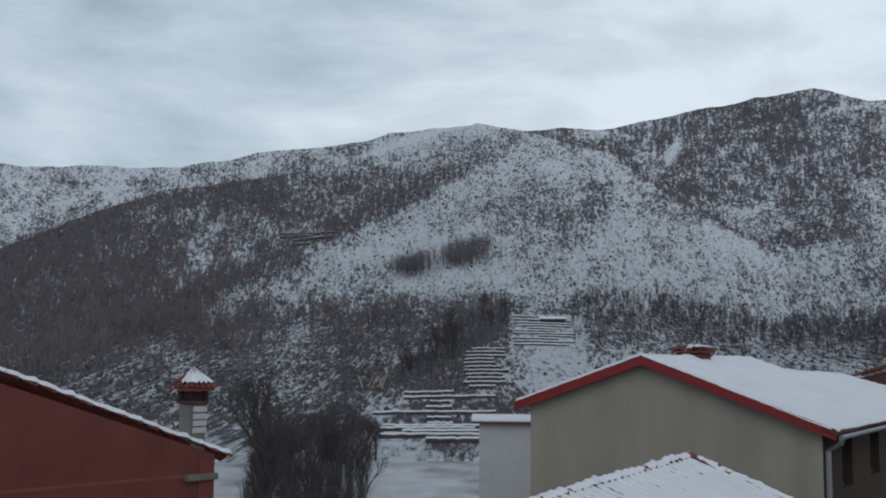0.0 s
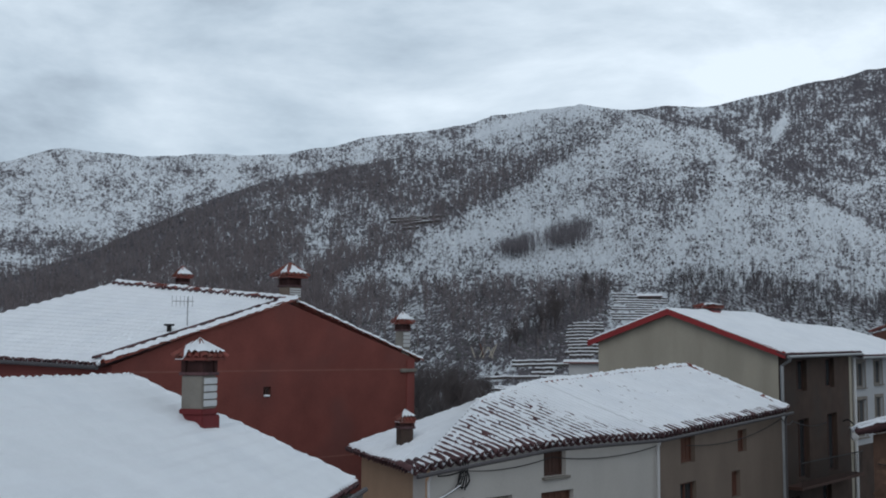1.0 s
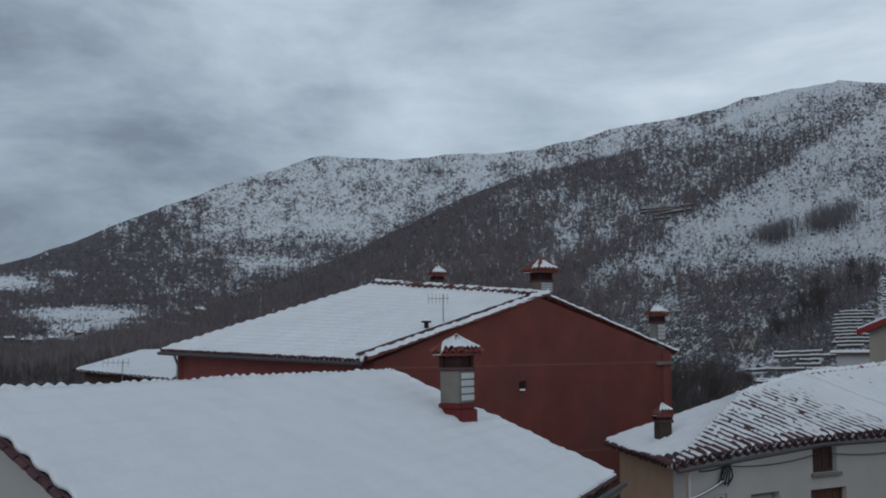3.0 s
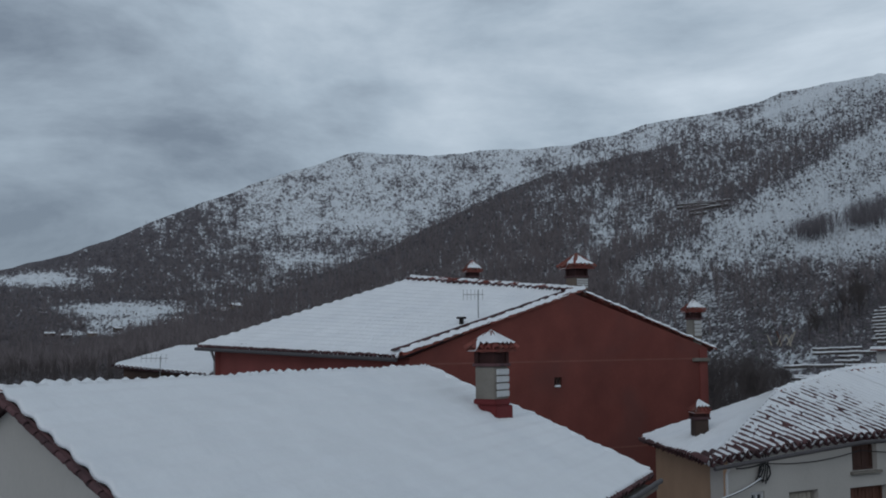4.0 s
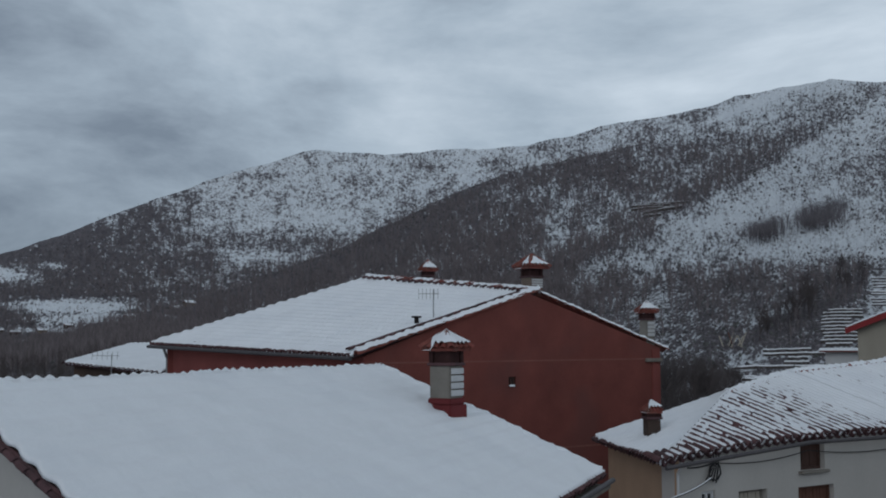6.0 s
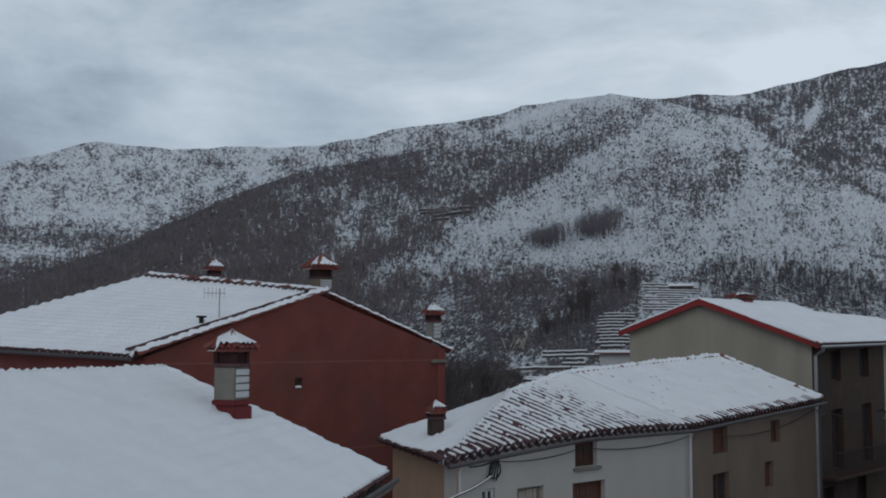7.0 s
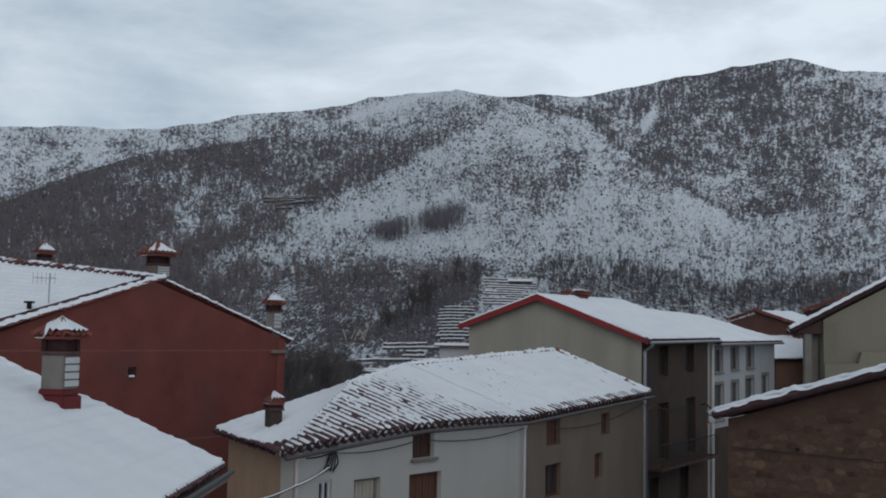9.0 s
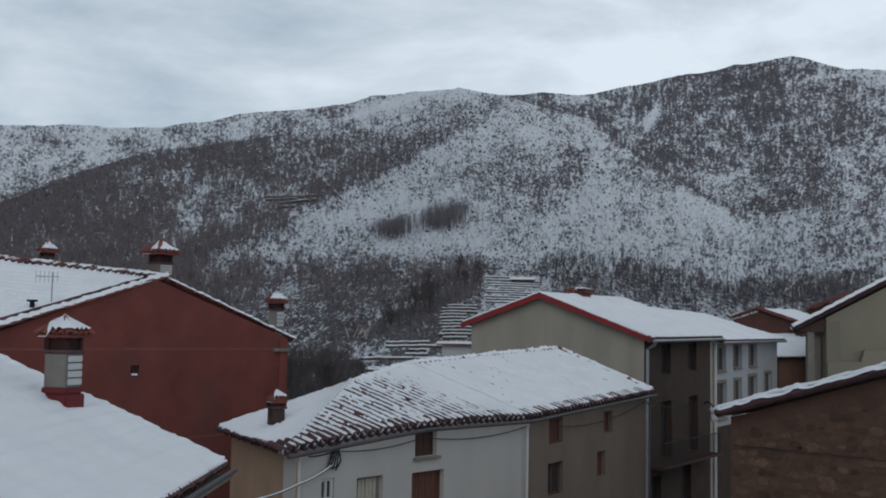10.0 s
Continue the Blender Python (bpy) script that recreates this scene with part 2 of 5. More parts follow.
# crest of the near hill: azimuth, elevation seen from the village (degrees), distance (m)
NEAR_CREST = [(-60, -0.6, 500), (-46, -0.5, 520), (-40, -0.2, 560), (-36, 1.15, 620), (-31.7, 2.3, 700), (-27.4, 3.75, 800), (-23.8, 5.35, 880), (-20.9, 6.66, 940),
              (-18.5, 7.7, 980), (-15.5, 8.8, 1020), (-12.5, 9.4, 1060), (-9.6, 10.0, 1120), (-6, 10.9, 1180), (-2.8, 11.9, 1230), (0.4, 12.9, 1250),
              (3.3, 12.45, 1230), (6.1, 11.5, 1180), (7.9, 11.05, 1120), (9.6, 9.75, 1040), (11.9, 8.3, 960), (14.2, 6.95, 880), (15.6, 6.1, 840),
              (17.5, 6.35, 860), (19.6, 6.75, 900), (21.8, 6.5, 920), (30, 6.0, 900), (60, 4, 800)]
# crest of the mountains behind it
FAR_CREST = [(-60, 0.6), (-50, 2.0), (-44, 3.7), (-41.4, 4.3), (-38.8, 5.25), (-36, 6.5), (-33.2, 7.6), (-30.3, 8.8), (-28.5, 9.3), (-26.8, 9.85), (-24.4, 9.95), (-22.3, 9.77),
             (-18.4, 10.1), (-15.5, 10.1), (-12.5, 10.7), (-9.6, 11.37), (-7.6, 11.45), (-5.8, 11.8), (-4.2, 12.28), (-1.5, 12.6), (0.4, 12.7), (2, 12.5), (3.3, 12.5),
             (4.9, 12.6), (6.1, 12.48), (7.5, 12.5), (9, 12.87), (11.9, 13.35), (14.8, 13.75), (17.4, 14.05), (18.9, 13.65), (20.2, 13.25), (22, 13.1), (30, 12), (60, 8)]
NC, FC = np.array(NEAR_CREST), np.array(FAR_CREST)


def wobble(x, y, size, octaves=5, seed=0.0):
    return noise.fractal(Vector((x / size + seed, y / size - seed, seed * 0.37)), 1.0, 2.0, octaves)


def smooth(a, b, v):
    s = min(1.0, max(0.0, (v - a) / (b - a)))
    return s * s * (3 - 2 * s)


def hill_height(az, r):
    """Height of the ground at azimuth az (degrees, 0 ahead, + to the right) and r metres from the village's balcony."""
    x, y = r * math.sin(radians(az)), r * math.cos(radians(az))
    el_n, r_n = float(np.interp(az, NC[:, 0], NC[:, 1])), float(np.interp(az, NC[:, 0], NC[:, 2]))
    el_f = float(np.interp(az, FC[:, 0], FC[:, 1]))
    # village floor, then a gentle foot, then the slope
    low = -2.2 + 0.4 * smooth(-45, 20, az)
    r0 = 130.0
    if r <= r0:
        z = EYE + r0 * math.tan(radians(low)) * smooth(30, r0, r) + (-EYE) * (1 - smooth(30, r0, r))
    elif r <= r_n:
        s = (r - r0) / (r_n - r0)
        el = low + (el_n - low) * (1.25 * s / (0.25 + s))
        z = EYE + r * math.tan(radians(el))
    else:
        z_n = EYE + r_n * math.tan(radians(el_n))
        z = z_n - 0.25 * (r - r_n)
    r_f, foot = 1950.0, r_n * 1.05
    if r > foot:
        s = min(1.0, (r - foot) / (r_f - foot))
        el_foot = min(el_n, el_f) - 3.0
        el = el_foot + (el_f - el_foot) * s ** 0.55
        z_far = EYE + min(r, r_f) * math.tan(radians(el)) - max(0.0, r - r_f) * 0.22
        z = max(z, z_far)
    grow = smooth(150, 700, r) * (1 - 0.75 * smooth(1500, 1900, r))
    z += grow * 5.0 * wobble(x, y, 210, 5, 3.1) + smooth(120, 400, r) * 1.6 * wobble(x, y, 45, 4, 7.7)
    z += smooth(1400, 1700, r) * 4.0 * wobble(x, y, 55, 4, 2.2)
    return max(z, -14.0) if r < 3000 else z


def bell(v, mid, half):
    return math.exp(-((v - mid) / half) ** 2)


def terraced(az, r):
    """1 on the walled terraces behind the village."""
    a = smooth(1.6, 2.0, az) * (1 - smooth(5.2, 5.6, az)) * smooth(150, 160, r) * (1 - smooth(232, 240, r))
    b = smooth(-5.2, -4.6, az) * (1 - smooth(1.7, 2.2, az)) * smooth(106, 112, r) * (1 - smooth(152, 160, r))
    c = smooth(-0.6, -0.3, az) * (1 - smooth(1.7, 2.2, az)) * smooth(150, 156, r) * (1 - smooth(184, 190, r))
    return max(a, b, c)


def el_crest(az):
    return float(np.interp(az, NC[:, 0], NC[:, 1]))


def blob(az, el, mid_az, mid_el, half_az, half_el):
    return math.exp(-((az - mid_az) / half_az) ** 2 - ((el - mid_el) / half_el) ** 2)


def pasture(az, el):
    """Open snowy fields down the valley, walled into strips."""
    fields = 1.0 * blob(az, el, -41.8, 3.2, 2.2, 0.34) + 0.6 * blob(az, el, -39.0, 3.75, 1.2, 0.22) + 1.2 * blob(az, el, -38.2, 1.75, 2.5, 0.34)
    fields += 1.0 * blob(az, el, -37.6, 1.1, 2.3, 0.22) + 0.9 * blob(az, el, -39.4, 0.6, 1.9, 0.18) + 0.5 * blob(az, el, -33.4, 1.3, 0.8, 0.12) + 0.5 * blob(az, el, -40.2, 0.1, 1.0, 0.1)
    return fields * (0.75 + 0.25 * math.cos(math.tau * el / 0.27 + 2.0 * math.sin(az * 1.3)))


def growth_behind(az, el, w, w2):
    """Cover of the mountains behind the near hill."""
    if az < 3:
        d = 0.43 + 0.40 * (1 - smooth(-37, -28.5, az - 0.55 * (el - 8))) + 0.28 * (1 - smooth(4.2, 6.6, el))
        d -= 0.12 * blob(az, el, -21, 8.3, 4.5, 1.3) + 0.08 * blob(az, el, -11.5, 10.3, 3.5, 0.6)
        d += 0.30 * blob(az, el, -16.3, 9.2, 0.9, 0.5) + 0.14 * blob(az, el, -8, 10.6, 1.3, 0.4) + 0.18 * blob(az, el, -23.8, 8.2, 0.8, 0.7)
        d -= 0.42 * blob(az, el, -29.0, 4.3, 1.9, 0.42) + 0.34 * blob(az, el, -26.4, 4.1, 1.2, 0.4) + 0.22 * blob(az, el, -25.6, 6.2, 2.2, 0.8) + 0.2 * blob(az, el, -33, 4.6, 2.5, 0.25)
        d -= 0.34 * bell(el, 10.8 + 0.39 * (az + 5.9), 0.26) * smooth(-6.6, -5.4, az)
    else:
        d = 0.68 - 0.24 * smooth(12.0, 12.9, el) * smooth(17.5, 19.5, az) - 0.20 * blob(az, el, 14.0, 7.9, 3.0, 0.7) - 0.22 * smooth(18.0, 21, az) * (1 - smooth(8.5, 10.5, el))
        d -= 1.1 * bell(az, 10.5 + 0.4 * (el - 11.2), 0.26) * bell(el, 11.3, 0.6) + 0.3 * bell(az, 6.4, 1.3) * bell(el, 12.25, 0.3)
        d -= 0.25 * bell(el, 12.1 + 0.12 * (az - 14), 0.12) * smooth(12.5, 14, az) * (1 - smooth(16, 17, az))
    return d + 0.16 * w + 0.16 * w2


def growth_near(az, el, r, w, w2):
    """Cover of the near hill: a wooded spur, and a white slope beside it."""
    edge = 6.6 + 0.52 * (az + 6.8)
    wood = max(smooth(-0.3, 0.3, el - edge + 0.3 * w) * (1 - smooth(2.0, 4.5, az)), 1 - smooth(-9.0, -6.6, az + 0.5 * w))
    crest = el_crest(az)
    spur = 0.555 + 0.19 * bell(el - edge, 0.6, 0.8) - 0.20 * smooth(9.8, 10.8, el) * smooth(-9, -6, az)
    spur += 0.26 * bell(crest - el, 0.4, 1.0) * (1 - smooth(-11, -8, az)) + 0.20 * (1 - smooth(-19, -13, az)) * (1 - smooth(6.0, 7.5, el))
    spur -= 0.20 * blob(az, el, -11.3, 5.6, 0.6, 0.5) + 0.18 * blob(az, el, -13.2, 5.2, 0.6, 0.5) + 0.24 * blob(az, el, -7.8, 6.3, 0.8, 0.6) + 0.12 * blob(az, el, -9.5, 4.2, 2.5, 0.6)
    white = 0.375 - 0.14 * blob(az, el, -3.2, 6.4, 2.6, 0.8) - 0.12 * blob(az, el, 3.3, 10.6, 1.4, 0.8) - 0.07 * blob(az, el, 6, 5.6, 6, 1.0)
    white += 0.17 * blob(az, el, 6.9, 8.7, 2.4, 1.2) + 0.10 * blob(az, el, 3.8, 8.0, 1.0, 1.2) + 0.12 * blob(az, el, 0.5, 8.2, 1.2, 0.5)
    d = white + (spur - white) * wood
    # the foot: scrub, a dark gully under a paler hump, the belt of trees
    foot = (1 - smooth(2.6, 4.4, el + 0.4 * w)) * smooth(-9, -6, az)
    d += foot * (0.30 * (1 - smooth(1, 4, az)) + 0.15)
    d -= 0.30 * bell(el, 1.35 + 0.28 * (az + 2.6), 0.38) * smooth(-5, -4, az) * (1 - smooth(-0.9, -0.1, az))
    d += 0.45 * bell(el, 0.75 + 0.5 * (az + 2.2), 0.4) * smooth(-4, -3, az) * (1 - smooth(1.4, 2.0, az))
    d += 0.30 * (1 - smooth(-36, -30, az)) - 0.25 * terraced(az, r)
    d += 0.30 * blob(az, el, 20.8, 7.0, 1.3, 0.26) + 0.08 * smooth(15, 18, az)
    # gully shading along the right-hand crest, painted in as thicker cover
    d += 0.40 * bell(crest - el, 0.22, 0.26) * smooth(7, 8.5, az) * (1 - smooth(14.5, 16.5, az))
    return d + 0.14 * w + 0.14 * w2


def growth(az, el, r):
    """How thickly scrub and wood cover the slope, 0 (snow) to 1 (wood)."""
    # cover is laid out by azimuth and elevation from the balcony
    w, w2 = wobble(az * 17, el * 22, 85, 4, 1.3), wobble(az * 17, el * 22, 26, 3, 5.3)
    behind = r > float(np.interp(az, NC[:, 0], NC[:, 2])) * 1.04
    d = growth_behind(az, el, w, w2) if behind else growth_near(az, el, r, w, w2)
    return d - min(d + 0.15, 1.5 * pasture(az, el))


def build_terrain():
    az_list = [-180 + 7.5 * i for i in range(17)] + [-52 + 0.22 * i for i in range(364)] + [28.2 + 7.6 * i for i in range(1, 20)]
    r_list = [0.5, 15, 30, 45, 60, 80, 100]
    r = 118.0
    while r < 2100:
        r_list.append(r)
        r *= 1.0125
    r_list += [2400, 3000, 4200]
    verts, brush, faces = [], [], []
    for az in az_list:
        peak = -9.0
        for r in r_list:
            if -53 <= az <= 29:
                z = hill_height(az, r)
            else:
                side = min(abs(az + 52), abs(az - 28), abs(az - 388)) / 100.0
                z = hill_height(-52 if az < -52 or az > 120 else 28, r) * max(0.25, 1 - side)
            if r < 45:
                z = min(z, 0.0)
            verts.append((r * math.sin(radians(az)), r * math.cos(radians(az)), z))
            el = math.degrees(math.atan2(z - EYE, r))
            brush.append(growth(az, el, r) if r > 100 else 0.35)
    n = len(r_list)
    for i in range(len(az_list)):
        j = (i + 1) % len(az_list)
        for k in range(n - 1):
            faces.append((i * n + k, j * n + k, j * n + k + 1, i * n + k + 1))
    me = bpy.data.meshes.new("ground")
    me.from_pydata(verts, [], faces)
    me.attributes.new("grain", "FLOAT", "POINT").data.foreach_set("value", [min(4.0, 1000.0 / max(1.0, math.hypot(x, y))) for x, y, _ in verts])
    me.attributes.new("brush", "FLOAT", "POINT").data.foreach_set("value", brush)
    me.polygons.foreach_set("use_smooth", [True] * len(faces))
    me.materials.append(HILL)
    me.materials.append(YARD)
    me.polygons.foreach_set("material_index", [1 if k < 6 else 0 for _ in az_list for k in range(n - 1)])
    me.update()
    return tagged(new("ground", me), "snowy valley side rising to scrubby mountain ridges", "hillside", kind="structure")


ground = build_terrain()


# ---- building helpers ----
def V(*a):
    return Vector(a)


def part(name, bm, mat, parent, label="", flat=True):
    """Links a bmesh as one mesh object, under a thing or a part."""
    me = bpy.data.meshes.new(name)
    bm.to_mesh(me)
    bm.free()
    if not flat:
        me.polygons.foreach_set("use_smooth", [True] * len(me.polygons))
    me.materials.append(mat)
    ob = new(name, me)
    if parent:
        ob.parent = parent
        ob.matrix_parent_inverse = parent.matrix_world.inverted()
    return tagged(ob, label)


def thing(name, at, label, category, group="", kind="", turn=0.0):
    ob = new(name)
    ob.matrix_world = pose(*at, 0, 0, turn)
    return tagged(ob, label, category, group, kind)


def put_piece(name, me, m, parent):
    """One more object on a shared mesh, under its thing, at the world pose m."""
    ob = new(name, me)
    ob.parent = parent
    ob.matrix_parent_inverse = parent.matrix_world.inverted()
    ob.matrix_basis = m
    return ob


def prism(bm, corners, thick):
    """A slab: a polygon of world points, thickened along thick."""
    a = [bm.verts.new(c) for c in corners]
    b = [bm.verts.new(Vector(c) + Vector(thick)) for c in corners]
    n = len(a)
    bm.faces.new(a)
    bm.faces.new(b[::-1])
    for i in range(n):
        bm.faces.new((a[i], b[i], b[(i + 1) % n], a[(i + 1) % n]))
    bmesh.ops.recalc_face_normals(bm, faces=bm.faces[:])


def box(bm, m, sx, sy, sz, bevel=0.0):
    """A box of that size standing on the pose m, with its edges eased."""
    b2 = bmesh.new()
    bmesh.ops.create_cube(b2, size=1.0)
    for v in b2.verts:
        v.co = Vector((v.co.x * sx, v.co.y * sy, (v.co.z + 0.5) * sz))
    if bevel:
        bmesh.ops.bevel(b2, geom=b2.edges[:], offset=bevel, segments=2, affect="EDGES")
    b2.transform(m)
    me = bpy.data.meshes.new("tmp")
    b2.to_mesh(me)
    b2.free()
    bm.from_mesh(me)
    bpy.data.meshes.remove(me)


def tube(bm, points, radius, sides=6):
    """A round bar along a line of points."""
    rings = []
    for i, p in enumerate(points):
        p = Vector(p)
        d = (Vector(points[min(i + 1, len(points) - 1)]) - Vector(points[max(i - 1, 0)])).normalized()
        s = d.cross(V(0, 0, 1))
        s = s.normalized() if s.length > 1e-3 else V(1, 0, 0)
        t = s.cross(d)
        rings.append([bm.verts.new(p + radius * (math.cos(k * math.tau / sides) * s + math.sin(k * math.tau / sides) * t)) for k in range(sides)])
    for a, b in zip(rings, rings[1:]):
        for k in range(sides):
            bm.faces.new((a[k], a[(k + 1) % sides], b[(k + 1) % sides], b[k]))
    bm.faces.new(rings[0][::-1])
    bm.faces.new(rings[-1])
    bmesh.ops.recalc_face_normals(bm, faces=bm.faces[:])


def half_tile_mesh(name, radius, length, mat, thick=0.016, taper=0.85):
    """A barrel tile: convex side up, lying along +y, its mouth at y = 0."""
    bm = bmesh.new()
    n = 7
    rows = []
    for y, k in ((0.0, 1.0), (length, taper)):
        for rr in (radius * k, radius * k - thick):
            rows.append([bm.verts.new((rr * math.cos(math.pi * i / (n - 1)), y, rr * math.sin(math.pi * i / (n - 1)))) for i in range(n)])
    o0, i0, o1, i1 = rows
    for i in range(n - 1):
        bm.faces.new((o0[i], o0[i + 1], o1[i + 1], o1[i]))
        bm.faces.new((i0[i + 1], i0[i], i1[i], i1[i + 1]))
        bm.faces.new((o0[i + 1], o0[i], i0[i], i0[i + 1]))
    bmesh.ops.recalc_face_normals(bm, faces=bm.faces[:])
    me = bpy.data.meshes.new(name)
    bm.to_mesh(me)
    bm.free()
    me.materials.append(mat)
    return me


TILE_RED = half_tile_mesh("tile", 0.105, 0.42, TILE)
TILE_OLD = half_tile_mesh("tile", 0.105, 0.42, TILE_DARK)
RIDGE_RED = half_tile_mesh("ridge_tile", 0.13, 0.44, TILE)
PITCH = 0.225


def frame_of(origin, along, up):
    """A pose with +y along a line and +z as near to up as it can be."""
    y = Vector(along).normalized()
    x = y.cross(Vector(up)).normalized()
    z = x.cross(y)
    m = Matrix((x, y, z)).transposed().to_4x4()
    m.translation = origin
    return m


def roof_patch(house, ea, eb, rb, ra, snow=0.07, bare=0.0, old=True, wave=1.0, eave_tiles=True, seed=0.0, rough=1.0, course=0.0, label="", pitch=PITCH, fade=0.0, bow=0.0, apex=None):
    """One slope of a tiled roof under snow: eave from ea to eb, ridge from ra to rb. bare: how much tile shows through. apex: where a hip from ea meets the ridge."""
    ea, eb, rb, ra = (Vector(p) for p in (ea, eb, rb, ra))
    width, rise = ((eb - ea).length + (rb - ra).length) / 2, ((ra - ea).length + (rb - eb).length) / 2
    width = max(width, (eb - ea).length)
    normal = (eb - ea).cross(ra - ea)
    if normal.length < 1e-4 or (ra - ea).length < 0.1:
        normal = (eb - ea).cross(rb - eb)
    normal.normalize()
    if normal.z < 0:
        normal = -normal
    cols = max(4, round(width / pitch))
    nu, nv = cols * 6, max(8, round(rise / (0.07 if course else 0.12)))

    run = (eb - ea).to_2d()
    cut = (Vector(apex) - ea).to_2d().dot(run) / run.length_squared if apex else 0.0

    def top(u):
        if apex is None:
            return ra.lerp(rb, u)
        return ea.lerp(Vector(apex), u / cut) if u < cut else Vector(apex).lerp(rb, (u - cut) / (1 - cut))

    def spot(u, v):
        return (ea.lerp(eb, u)).lerp(top(u), v) + Vector((0, 0, bow * 4 * u * (1 - u) * (1 - v)))

    mat = TILE_DARK if old else TILE
    tiles, cover = bmesh.new(), bmesh.new()
    tv, cv = [], []
    for i in range(nu + 1):
        u = i / nu
        phase = math.cos(math.tau * cols * u)
        col_id = math.floor(cols * u + 0.5)
        for j in range(nv + 1):
            v = j / nv
            p = spot(u, v)
            shift = 0.25 * noise.noise(Vector((col_id * 3.7, seed, 9.0)))
            step = ((v * rise / 0.36 + shift) % 1.0)
            hum = noise.noise(Vector((col_id * 7.31, math.floor(v * rise / 0.36 + shift) * 3.17, seed)))
            h = wave * 0.042 * phase - 0.016 * step
            q = p * 0.9
            lump = noise.fractal(Vector((q.x, q.y, q.z + seed)), 1.0, 2.0, 4)
            small = noise.fractal(Vector((q.x * 5, q.y * 5, q.z * 5 + seed)), 1.0, 2.0, 3)
            thick = snow * (1 + 0.35 * rough * lump) + 0.016 * rough * small - 0.018 * phase * wave * (0.6 if snow > 0.06 else 0.2)
            if bare:
                flank = math.cos(math.tau * cols * u + 1.9)
                patchy = smooth(-0.9, 0.1, noise.noise(Vector((u * 3.1 + seed, v * 2.3, seed))) + 0.35 * lump)
                patchy *= 1 - fade * max(smooth(0.6, 0.95, u), smooth(0.85, 1.0, v), 1 - smooth(0.02, 0.2, u))
                slit = smooth(0.34, 0.8, flank + 0.42 * hum + 0.25 * lump) * (0.1 + 0.9 * smooth(0.0, 0.12, v))
                thick -= 0.022 * smooth(0.1, 0.9, flank)
                thick -= bare * patchy * (slit * 0.085 + 0.07 * smooth(0.45, 0.65, small) + 0.03 * slit * step)
            if course:
                thick += course * (math.cos(math.tau * v * rise / 0.37 + 1.5 * rough * lump) + 0.5 * rough * lump)
            tv.append(tiles.verts.new(p + normal * h))
            edge = smooth(0.0, 0.035, v) * smooth(0, 0.006, u) * smooth(0, 0.006, 1 - u) * smooth(0, 0.02, 1 - v) if snow < 0.03 else 1.0
            droop = (-0.05 if bare < 0.6 else 0.0) * math.exp(-(v * rise / 0.09) ** 2)
            cv.append(cover.verts.new(p + normal * (h + thick * edge + droop) - (ra - ea + rb - eb).normalized() * (0.05 if bare < 0.6 else 0.0) * math.exp(-(v * rise / 0.1) ** 2)))
    w = nv + 1
    for bmx, vs in ((tiles, tv), (cover, cv)):
        for i in range(nu):
            for j in range(nv):
                try:
                    bmx.faces.new((vs[i * w + j], vs[(i + 1) * w + j], vs[(i + 1) * w + j + 1], vs[i * w + j + 1]))
                except ValueError:
                    pass
        # close the sheet downwards
    skirt = bmesh.ops.extrude_face_region(tiles, geom=tiles.faces[:])
    for v in skirt["geom"]:
        if isinstance(v, bmesh.types.BMVert):
            v.co -= normal * 0.10
    skirt = bmesh.ops.extrude_face_region(cover, geom=cover.faces[:])
    for v in skirt["geom"]:
        if isinstance(v, bmesh.types.BMVert):
            v.co -= normal * 0.06
    for bmx in (tiles, cover):
        bmesh.ops.remove_doubles(bmx, verts=bmx.verts[:], dist=1e-4)
        bmesh.ops.recalc_face_normals(bmx, faces=bmx.faces[:])
    roof = part("roof", tiles, mat, house, "weathered curved-tile roof" if old else "red curved-tile roof", flat=False)
    part("snow_cover", cover, SNOW, roof, "fresh white snow", flat=False)
    if eave_tiles:
        n = max(3, round((eb - ea).length / PITCH))
        for i in range(n):
            u = (i + random.uniform(-0.08, 0.08)) / n
            up = (top(max(u, 0.05)) - ea.lerp(eb, max(u, 0.05))).normalized() if apex is None else (rb - eb).normalized()
            o = spot(u, 0) - up * (random.uniform(0.10, 0.15) if bare < 0.6 else random.uniform(0.02, 0.05)) - normal * (0.055 if bare < 0.6 else 0.03)
            put_piece("tile", TILE_OLD if old else TILE_RED, frame_of(o, up, normal), house)
    return roof


